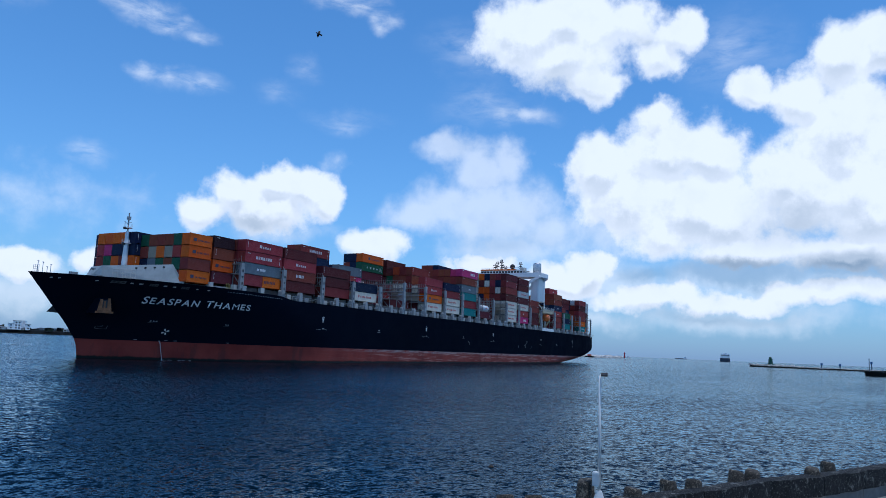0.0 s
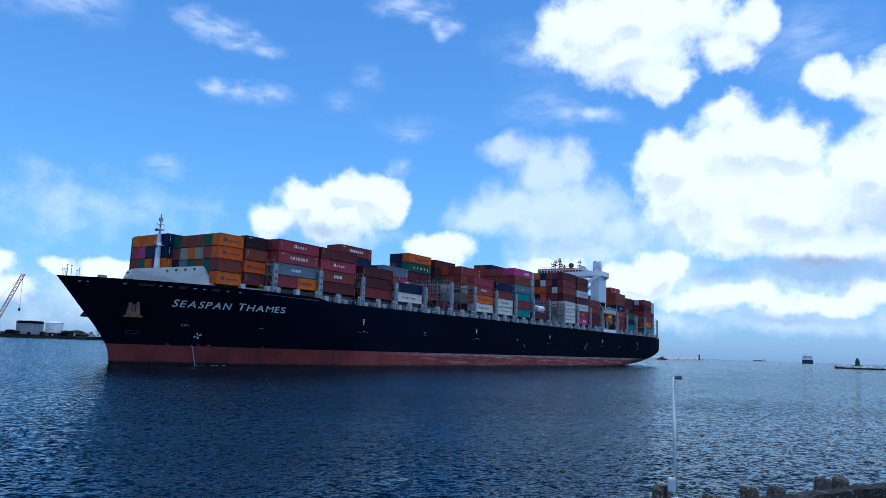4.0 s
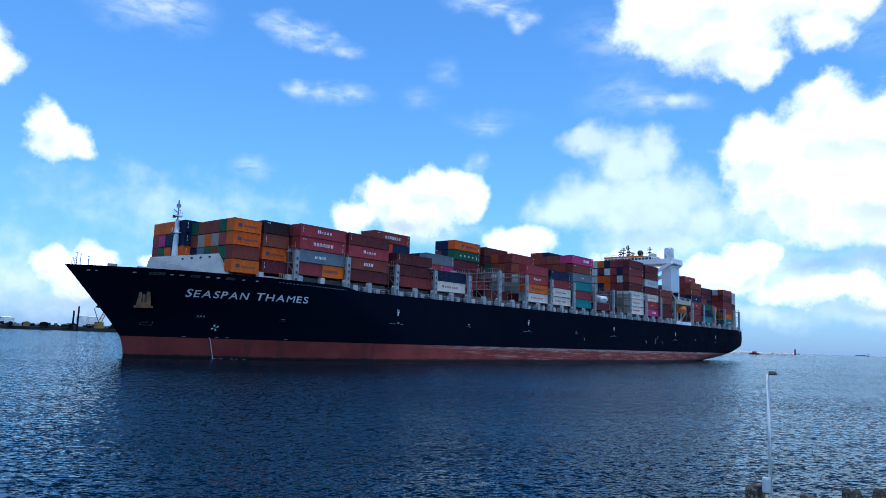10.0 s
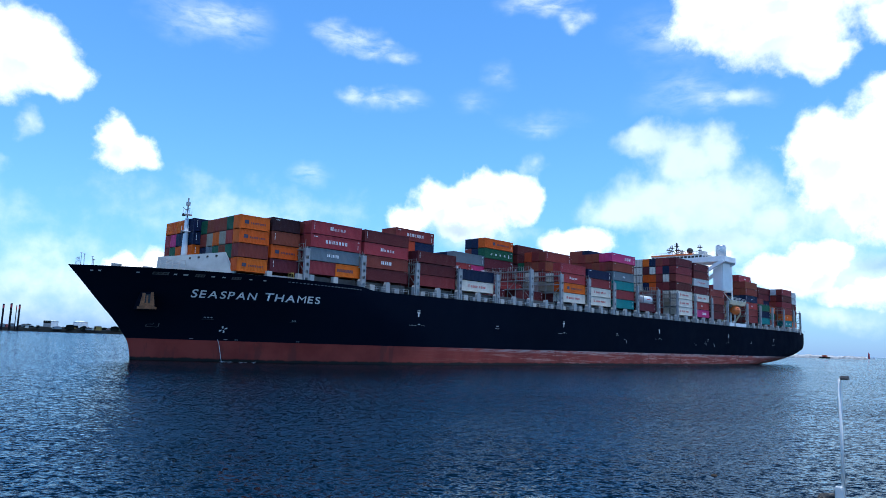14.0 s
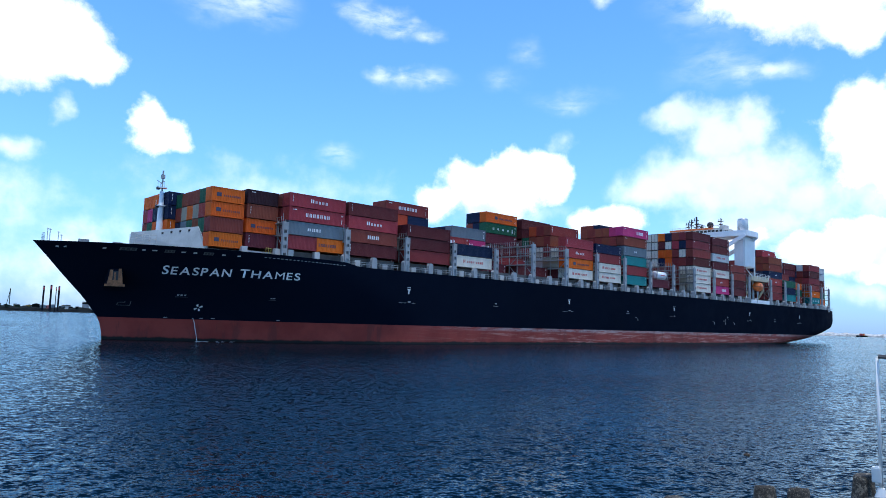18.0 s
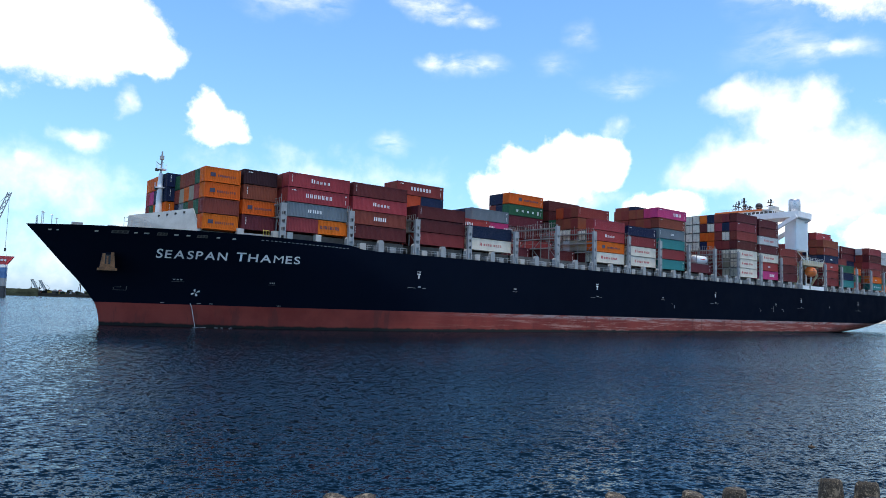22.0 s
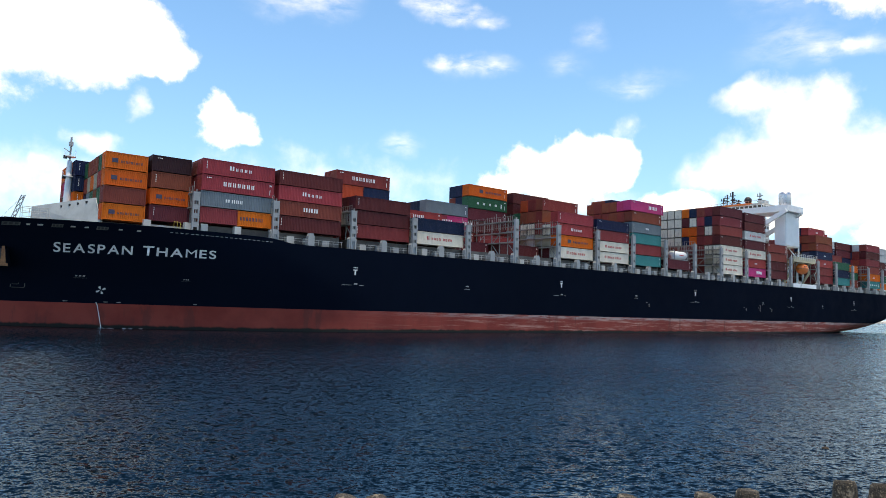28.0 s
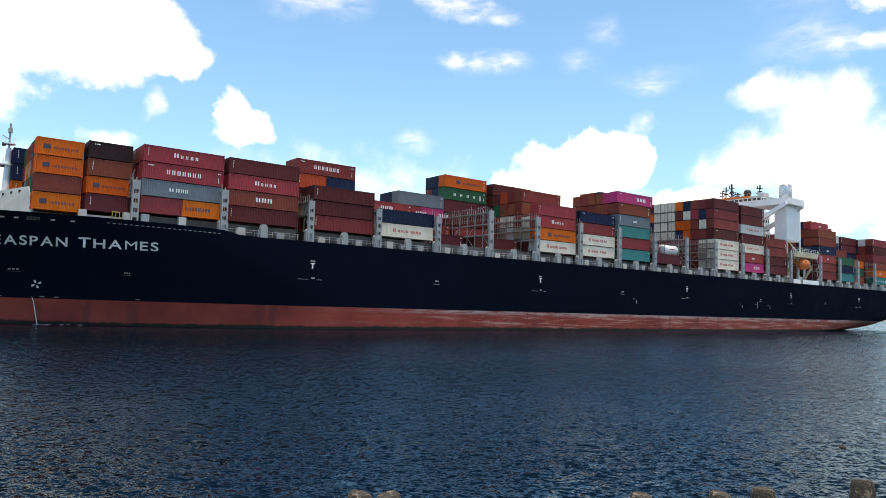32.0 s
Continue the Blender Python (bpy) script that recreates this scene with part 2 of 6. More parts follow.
# ---- materials ----
def surface(name, colour, rough=0.6, metal=0.0, spots=0.12, scale=1.0, grain=0.0, grain_scale=20.0, streaks=0.0, rust=0.0, vary=0.0, gloss=0.5):
    """A painted or bare surface: colour that varies at two scales, dirt streaks, rust and fine relief."""
    m = bpy.data.materials.new(name)
    m.use_nodes = True
    n = Nodes(m.node_tree)
    place = n.add("ShaderNodeTexCoord").outputs["Object"]
    col = n.mix(n.ramp(n.noise(place, 0.35 * scale, 5, 0.6), 0.3, 0.7), [c * (1 - spots) for c in colour], [min(1, c * (1 + spots)) for c in colour])
    col = n.mix(n.math("MULTIPLY", n.ramp(n.noise(place, 3.1 * scale, 6, 0.65), 0.45, 0.75), spots * 1.5, clamp=True), col, [c * 0.55 for c in colour])
    if streaks:
        stretch = n.add("ShaderNodeMapping")
        n.put(stretch.inputs["Vector"], place)
        stretch.inputs["Scale"].default_value = (1.6, 1.6, 0.10)
        col = n.mix(n.math("MULTIPLY", n.ramp(n.noise(stretch.outputs[0], scale, 6, 0.7), 0.5, 0.8), streaks, clamp=True), col, [c * 0.5 + 0.004 for c in colour])
    if rust:
        stretch = n.add("ShaderNodeMapping")
        n.put(stretch.inputs["Vector"], place)
        stretch.inputs["Scale"].default_value = (1.0, 1.0, 0.35)
        col = n.mix(n.math("MULTIPLY", n.ramp(n.noise(stretch.outputs[0], 1.3 * scale, 8, 0.75), 0.56, 0.72), rust, clamp=True), col, (0.16, 0.062, 0.03))
    if vary:
        tone = n.add("ShaderNodeObjectInfo").outputs["Random"]
        shift = n.add("ShaderNodeHueSaturation")
        n.put(shift.inputs["Hue"], n.ramp(tone, 0, 1, 0.5 - vary * 0.04, 0.5 + vary * 0.04, False))
        n.put(shift.inputs["Value"], n.ramp(n.math("FRACT", n.math("MULTIPLY", tone, 7.3)), 0, 1, 1 - vary * 0.5, 1 + vary * 0.4, False))
        n.put(shift.inputs["Color"], col)
        col = shift.outputs[0]
    bsdf, out = n.add("ShaderNodeBsdfPrincipled"), n.add("ShaderNodeOutputMaterial")
    n.put(bsdf.inputs["Base Color"], col)
    n.put(bsdf.inputs["Roughness"], n.ramp(n.noise(place, 2.3 * scale, 4), 0.3, 0.7, max(0.03, rough - 0.1), min(1, rough + 0.12)))
    bsdf.inputs["Metallic"].default_value = metal
    bsdf.inputs["Specular IOR Level"].default_value = gloss
    if grain:
        n.put(bsdf.inputs["Normal"], n.bump(n.noise(place, grain_scale, 6, 0.65), 0.6, grain))
    n.put(out.inputs[0], bsdf.outputs[0])
    return m


def water_material():
    m = bpy.data.materials.new("sea_water")
    m.use_nodes = True
    n = Nodes(m.node_tree)
    place = n.add("ShaderNodeTexCoord").outputs["Object"]
    turn = n.add("ShaderNodeMapping")
    turn.vector_type = "TEXTURE"
    n.put(turn.inputs["Vector"], place)
    turn.inputs["Rotation"].default_value = (0, 0, radians(-38))
    turn.inputs["Scale"].default_value = (1.3, 1.0, 1.0)
    slope = None
    for scale, amount, detail in ((0.06, 0.08, 2.0), (0.6, 0.15, 2.0), (1.9, 0.60, 2.0), (5.0, 0.90, 2.0), (12.0, 0.50, 1.0)):
        tex = n.add("ShaderNodeTexNoise")
        n.put(tex.inputs["Vector"], turn.outputs[0])
        tex.inputs["Scale"].default_value, tex.inputs["Detail"].default_value, tex.inputs["Distortion"].default_value = scale, detail, 0.3
        one = n.vmath("MULTIPLY", n.vmath("SUBTRACT", tex.outputs["Color"], (0.5, 0.5, 0.5)), (amount * 1.4, amount * 0.6, 0))
        slope = one if slope is None else n.vmath("ADD", slope, one)
    calm = n.ramp(n.noise(place, 0.018, 4, 0.6), 0.35, 0.65, 0.75, 1.2)
    even = n.add("ShaderNodeCombineXYZ")
    for i in range(3):
        n.put(even.inputs[i], calm)
    # the waves run with the breeze and turn their steep faces to the shore
    wind = n.add("ShaderNodeVectorRotate")
    wind.rotation_type = "Z_AXIS"
    wind.inputs["Angle"].default_value = radians(52)
    face = n.add("ShaderNodeSeparateXYZ")
    n.put(face.inputs[0], n.vmath("ADD", n.vmath("MULTIPLY", slope, even.outputs[0]), (0, 0, 1)))
    steep = n.add("ShaderNodeCombineXYZ")
    # the fairway is smoother than the water inshore
    off = n.add("ShaderNodeSeparateXYZ")
    n.put(off.inputs[0], place)
    lane = n.math("MULTIPLY_ADD", n.noise(place, 0.03, 3), 34.0, off.outputs[1])
    swell = n.ramp(lane, 25, 90, 1.5, 1.0)
    n.put(steep.inputs[0], n.math("SMOOTH_MIN", n.math("MULTIPLY_ADD", face.outputs[0], swell, -0.09), 0.02, 0.22))
    n.put(steep.inputs[1], n.math("MULTIPLY", face.outputs[1], swell))
    n.put(steep.inputs[2], face.outputs[2])
    n.put(wind.inputs["Vector"], steep.outputs[0])
    normal = n.vmath("NORMALIZE", wind.outputs[0])
    deep, gloss, both = n.add("ShaderNodeBsdfDiffuse"), n.add("ShaderNodeBsdfGlossy"), n.add("ShaderNodeMixShader")
    n.put(deep.inputs["Color"], n.mix(n.ramp(n.noise(place, 0.03, 4), 0.3, 0.7), (0.0008, 0.0055, 0.0100), (0.0012, 0.0070, 0.0130)))
    gloss.inputs["Color"].default_value = (0.70, 0.88, 1.0, 1)
    gloss.inputs["Roughness"].default_value = 0.06
    edge, out = n.add("ShaderNodeFresnel"), n.add("ShaderNodeOutputMaterial")
    edge.inputs["IOR"].default_value = 1.19
    for node in (gloss, edge):
        n.put(node.inputs["Normal"], normal)
    n.put(both.inputs[0], edge.outputs[0])
    n.put(both.inputs[1], deep.outputs[0])
    n.put(both.inputs[2], gloss.outputs[0])
    n.put(out.inputs[0], both.outputs[0])
    return m


WATER = water_material()
NAVY = surface("navy_hull_paint", (0.0028, 0.0058, 0.0130), 0.85, gloss=0.015, spots=0.1, scale=0.1)


def boot_material():
    """Antifouling red, scraped pale along fenders' height, wet and dark at the water."""
    m = bpy.data.materials.new("red_boot_paint")
    m.use_nodes = True
    n = Nodes(m.node_tree)
    place = n.add("ShaderNodeTexCoord").outputs["Object"]
    long = n.add("ShaderNodeMapping")
    n.put(long.inputs["Vector"], place)
    long.inputs["Scale"].default_value = (0.05, 0.05, 0.9)
    tall = n.add("ShaderNodeMapping")
    n.put(tall.inputs["Vector"], place)
    tall.inputs["Scale"].default_value = (0.9, 0.9, 0.10)
    col = n.mix(n.ramp(n.noise(place, 0.12, 5, 0.6), 0.35, 0.65), (0.19, 0.029, 0.022), (0.26, 0.046, 0.034))
    col = n.mix(n.math("MULTIPLY", n.ramp(n.noise(tall.outputs[0], 1.0, 6, 0.7), 0.5, 0.75), 0.4), col, (0.20, 0.05, 0.035))
    split = n.add("ShaderNodeSeparateXYZ")
    n.put(split.inputs[0], place)
    aft = n.ramp(split.outputs[0], 55, 120)
    scrape = n.math("MULTIPLY", n.ramp(n.noise(long.outputs[0], 2.2, 8, 0.72), 0.50, 0.66), n.math("MULTIPLY", aft, 0.75))
    col = n.mix(scrape, col, (0.50, 0.30, 0.25))
    rub = n.math("MULTIPLY", n.ramp(split.outputs[2], 2.7, 3.6), n.math("MULTIPLY", n.ramp(n.noise(long.outputs[0], 5.0, 8, 0.75), 0.42, 0.58), n.ramp(split.outputs[0], 60, 105, 0.0, 0.8)))
    col = n.mix(rub, col, (0.36, 0.34, 0.34))
    col = n.mix(n.math("MULTIPLY", n.ramp(n.noise(tall.outputs[0], 0.35, 6, 0.7), 0.56, 0.64), 0.55), col, (0.10, 0.03, 0.026))
    edge = n.math("ADD", split.outputs[2], n.math("MULTIPLY", split.outputs[0], -math.sin(radians(TRIM))))
    edge = n.math("MULTIPLY_ADD", n.noise(tall.outputs[0], 0.6, 5, 0.7), 0.9, edge)
    col = n.mix(n.ramp(edge, 0.7, 1.05), (0.012, 0.013, 0.011), col)
    bsdf, out = n.add("ShaderNodeBsdfPrincipled"), n.add("ShaderNodeOutputMaterial")
    n.put(bsdf.inputs["Base Color"], col)
    bsdf.inputs["Roughness"].default_value, bsdf.inputs["Specular IOR Level"].default_value = 0.7, 0.2
    n.put(out.inputs[0], bsdf.outputs[0])
    return m


RED = boot_material()
LASHING = surface("weathered_lashing_steel", (0.29, 0.275, 0.25), 0.6, spots=0.2, rust=0.35, streaks=0.3)
DECK = surface("deck_paint", (0.12, 0.10, 0.095), 0.8)
GREY = surface("grey_steel_paint", (0.30, 0.315, 0.32), 0.55, spots=0.12, rust=0.12, streaks=0.3)
HATCH = surface("hatch_cover_paint", (0.085, 0.085, 0.083), 0.7, spots=0.3, rust=0.3, streaks=0.3)
PALE = surface("pale_grey_paint", (0.50, 0.49, 0.46), 0.5, spots=0.08, rust=0.12, streaks=0.2)
WHITE = surface("white_ship_paint", (0.78, 0.80, 0.80), 0.45, spots=0.05, streaks=0.12)
LETTER = surface("white_lettering", (0.72, 0.74, 0.74), 0.5, spots=0.1)
BLACK = surface("black_paint", (0.015, 0.015, 0.017), 0.5)
ORANGE = surface("safety_orange", (0.75, 0.17, 0.03), 0.45, spots=0.08)
STEEL = surface("bright_steel", (0.55, 0.56, 0.58), 0.35, 0.7, spots=0.1)
GLASS = surface("dark_window", (0.02, 0.025, 0.03), 0.08)
FOAM = surface("sea_foam", (0.75, 0.80, 0.82), 0.8, spots=0.15, scale=3, grain=0.05, grain_scale=4)
CONCRETE = surface("weathered_concrete", (0.19, 0.185, 0.17), 0.9, spots=0.3, scale=1.6, grain=0.02, grain_scale=14, streaks=0.35)


def coping_material(name, dark, pale, scale, share=0.51):
    """Old concrete blotched with black growth and pale worn patches."""
    m = bpy.data.materials.new(name)
    m.use_nodes = True
    n = Nodes(m.node_tree)
    place = n.add("ShaderNodeTexCoord").outputs["Object"]
    col = n.mix(n.ramp(n.noise(place, scale, 8, 0.68), share, share + 0.07), dark, pale)
    col = n.mix(n.ramp(n.noise(place, scale * 3.4, 5, 0.6), 0.54, 0.64), col, [c * 1.6 + 0.01 for c in dark])
    col = n.mix(n.math("MULTIPLY", n.ramp(n.noise(place, scale * 7, 4, 0.6), 0.58, 0.68), 0.7), col, [c * 1.5 for c in pale])
    bsdf, out = n.add("ShaderNodeBsdfPrincipled"), n.add("ShaderNodeOutputMaterial")
    n.put(bsdf.inputs["Base Color"], col)
    bsdf.inputs["Roughness"].default_value = 0.95
    n.put(bsdf.inputs["Normal"], n.bump(n.noise(place, 9.0, 7, 0.7), 0.9, 0.06))
    n.put(out.inputs[0], bsdf.outputs[0])
    return m


DARK_CONCRETE = coping_material("stained_concrete", (0.007, 0.007, 0.006), (0.16, 0.155, 0.135), 2.6, 0.565)
ROCK = coping_material("armour_concrete", (0.045, 0.038, 0.029), (0.23, 0.195, 0.14), 8.0)
PAINTS = {
    "r": surface("brown_red_box", (0.215, 0.040, 0.036), 0.55, vary=0.3, rust=0.05, streaks=0.2, gloss=0.14),
    "d": surface("maroon_box", (0.105, 0.022, 0.025), 0.55, vary=0.3, rust=0.04, streaks=0.2, gloss=0.14),
    "k": surface("crimson_box", (0.31, 0.042, 0.045), 0.5, vary=0.2, streaks=0.2, gloss=0.14),
    "n": surface("rust_brown_box", (0.215, 0.05, 0.033), 0.6, vary=0.3, rust=0.1, streaks=0.2, gloss=0.14),
    "o": surface("orange_box", (0.62, 0.115, 0.012), 0.5, vary=0.15, streaks=0.2, gloss=0.14, rust=0.08),
    "g": surface("slate_grey_box", (0.136, 0.172, 0.196), 0.5, vary=0.15, streaks=0.2, gloss=0.14),
    "b": surface("navy_box", (0.008, 0.0176, 0.052), 0.5, vary=0.3, streaks=0.15, gloss=0.14),
    "w": surface("white_box", (0.66, 0.615, 0.52), 0.5, vary=0.12, streaks=0.25, gloss=0.14, rust=0.08),
    "s": surface("light_grey_box", (0.475, 0.494, 0.494), 0.5, vary=0.12, streaks=0.2, gloss=0.14),
    "t": surface("teal_box", (0.028, 0.2, 0.2), 0.5, vary=0.15, streaks=0.2, gloss=0.14),
    "p": surface("magenta_box", (0.496, 0.044, 0.16), 0.5, vary=0.12, streaks=0.15, gloss=0.14),
    "e": surface("green_box", (0.02, 0.096, 0.052), 0.5, vary=0.2, streaks=0.2, gloss=0.14),
    "v": surface("vermilion_box", (0.416, 0.068, 0.024), 0.5, vary=0.15, streaks=0.2, gloss=0.14),
    "z": surface("black_brown_box", (0.035, 0.014, 0.018), 0.55, vary=0.15, streaks=0.2, gloss=0.14),
    "y": surface("beige_box", (0.306, 0.279, 0.216), 0.55, vary=0.2, streaks=0.2, gloss=0.14),
}
WORDS = {"r": "brown-red", "d": "dark maroon", "k": "crimson red", "n": "rust-brown", "o": "bright orange", "g": "slate-grey", "b": "navy blue", "w": "white", "s": "light grey", "t": "teal green", "p": "magenta pink", "e": "dark green", "y": "beige", "v": "vermilion", "z": "blackish brown"}


# ---- mesh tools ----
def box(bm, x0, x1, y0, y1, z0, z1):
    vs = [bm.verts.new((x, y, z)) for x in (x0, x1) for y in (y0, y1) for z in (z0, z1)]
    for f in ((0, 1, 3, 2), (4, 6, 7, 5), (0, 4, 5, 1), (2, 3, 7, 6), (0, 2, 6, 4), (1, 5, 7, 3)):
        bm.faces.new([vs[i] for i in f])


def beam(bm, a, b, w, h=None, sides=4):
    """A straight bar from a to b; w is its width, or its diameter where it has many sides."""
    a, b = Vector(a), Vector(b)
    q = (b - a).to_track_quat("Z", "Y").to_matrix()
    ring = []
    for p in (a, b):
        if sides == 4:
            pts = [(-w / 2, -(h or w) / 2), (w / 2, -(h or w) / 2), (w / 2, (h or w) / 2), (-w / 2, (h or w) / 2)]
        else:
            pts = [(w / 2 * math.cos(2 * math.pi * i / sides), w / 2 * math.sin(2 * math.pi * i / sides)) for i in range(sides)]
        ring.append([bm.verts.new(p + q @ Vector((x, y, 0))) for x, y in pts])
    for i in range(len(pts)):
        j = (i + 1) % len(pts)
        bm.faces.new((ring[0][i], ring[0][j], ring[1][j], ring[1][i]))
    bm.faces.new(ring[0][::-1])
    bm.faces.new(ring[1])


def turned(bm, profile, sides=16, centre=(0, 0)):
    """A solid of revolution about a vertical axis from (radius, height) pairs."""
    rings = [[bm.verts.new((centre[0] + r * math.cos(2 * math.pi * i / sides), centre[1] + r * math.sin(2 * math.pi * i / sides), z)) for i in range(sides)] for r, z in profile]
    for a, b in zip(rings, rings[1:]):
        for i in range(sides):
            j = (i + 1) % sides
            bm.faces.new((a[i], a[j], b[j], b[i]))
    bm.faces.new(rings[0][::-1])
    bm.faces.new(rings[-1])


def prism(bm, outline, y0, y1):
    """An outline of (x, z) points drawn out from y0 to y1."""
    a, b = ([bm.verts.new((x, y, z)) for x, z in outline] for y in (y0, y1))
    bm.faces.new(a)
    bm.faces.new(b[::-1])
    for i in range(len(outline)):
        j = (i + 1) % len(outline)
        bm.faces.new((a[j], a[i], b[i], b[j]))


def mesh_of(name, bm, smooth=False):
    bmesh.ops.recalc_face_normals(bm, faces=bm.faces[:])
    mesh = bpy.data.meshes.new(name)
    bm.to_mesh(mesh)
    bm.free()
    if smooth:
        mesh.shade_smooth()
    return mesh


def part(name, bm, material, parent=None, label="", smooth=False):
    mesh = mesh_of(name, bm, smooth) if isinstance(bm, bmesh.types.BMesh) else bm
    if not mesh.materials:
        mesh.materials.append(material)
    ob = new(name, mesh)
    ob.parent = parent
    return tagged(ob, label)


def slab(name, material, parent, *sizes, label=""):
    bm = bmesh.new()
    for s in sizes:
        box(bm, *s)
    return part(name, bm, material, parent, label)


def thing(name, label, category, group=""):
    return tagged(new(name), label, category, group)


# ---- the sea ----
def build_water():
    bm = bmesh.new()
    bm.faces.new([bm.verts.new((4700 * math.cos(2 * math.pi * i / 96), 4700 * math.sin(2 * math.pi * i / 96), 0)) for i in range(96)])
    return tagged(part("water", bm, WATER), "dark blue rippled harbour water under the ship", "sea", kind="structure")


water = build_water()

# ---- the ship ----
# Its own space: x aft from the bow's tip, y to starboard, z up from the water; the port side faces the shore.
STEM = ((-6, 11.9), (-0.4, 11.7), (2.0, 11.4), (3.6, 10.8), (6.95, 8.3), (10.2, 5.2), (14.3, 1.5), (16.2, -0.3))
LENGTH = 331.0


def ship_pose(t):
    gone = 2.8664 * t - 0.00089 * t * t
    return pose(83.79 - gone, 130.10, 0.09, 0, TRIM, -HEADING)


def stem(z):
    return float(np.interp(z, [a for a, _ in STEM], [b for _, b in STEM]))


def keel(x):
    return float(np.interp(x, (236, 270, 297, LENGTH), (-6, -2, 0.1, 5.2)))


def top(x):
    return float(np.interp(x, (0, 20, 47.5, 51.5, LENGTH), (16.2, 15.9, 15.5, 14.75, 14.9)))


def breadth(x, z):
    """Half the hull's breadth at x and height z."""
    s = min(max(z / 16.2, 0), 1) ** 1.6
    run = min(max((x - stem(z)) / (66 - 19 * s), 0), 1)
    b = 21.4 * (1 - (1 - run) ** (2.2 + 0.6 * s))
    if x > 225:
        b *= min(max((z - keel(x)) / 5.0, 0), 1) ** 0.45
    if x > 292:
        b *= 1 - 0.34 * ((x - 292) / (LENGTH - 292)) ** 2
    return b


def hull_strip(levels, upper=False):
    """Both sides of the hull between the heights given, the last row at the sheer where upper is set."""
    bm = bmesh.new()
    steps = [(i / 90) ** 1.7 for i in range(91)]
    rows = []
    for side in (-1, 1):
        rows = []
        for k, z in enumerate(levels):
            row = []
            for s in steps:
                x = stem(z) + (LENGTH - stem(z)) * s
                h = z
                if upper and k > len(levels) - 3:
                    f = (k - len(levels) + 3) / 2
                    z0 = levels[-3]
                    x0 = stem(z0 + (top(0) - z0) * f)
                    x = x0 + (LENGTH - x0) * s
                    h = z0 + (top(x) - z0) * f
                h = max(h, keel(x))
                row.append(bm.verts.new((x, side * breadth(x, h), h)))
            rows.append(row)
        for a, b in zip(rows, rows[1:]):
            for i in range(90):
                bm.faces.new((a[i], a[i + 1], b[i + 1], b[i]))
        for a, b in zip(rows, rows[1:]):
            pair = [bm.verts.new((v.co.x, 0, v.co.z)) for v in (a[-1], b[-1])]
            bm.faces.new((a[-1], pair[0], pair[1], b[-1]))
    bmesh.ops.remove_doubles(bm, verts=bm.verts[:], dist=0.002)
    return bm


def on_hull(x, z, out=0.03):
    return Vector((x, -breadth(x, z) - out, z))


def wrap(bm, x, z, width, height, out=0.04, shear=0.0):
    """A painted patch on the port side with its lower fore corner at x, z."""
    n = max(1, int(width / 0.8))
    lo = [bm.verts.new(on_hull(x + width * i / n, z, out)) for i in range(n + 1)]
    hi = [bm.verts.new(on_hull(x + shear + width * i / n, z + height, out)) for i in range(n + 1)]
    for i in range(n):
        bm.faces.new((lo[i], lo[i + 1], hi[i + 1], hi[i]))


def text_mesh(name, text, size, extrude=0.0):
    curve = bpy.data.curves.new(name, "FONT")
    curve.body, curve.size, curve.extrude, curve.offset = text, size, extrude, 0.0 if text == "M" else 0.03
    ob = new(name, curve)
    mesh = bpy.data.meshes.new_from_object(ob.evaluated_get(bpy.context.evaluated_depsgraph_get()))
    bpy.data.objects.remove(ob)
    return mesh


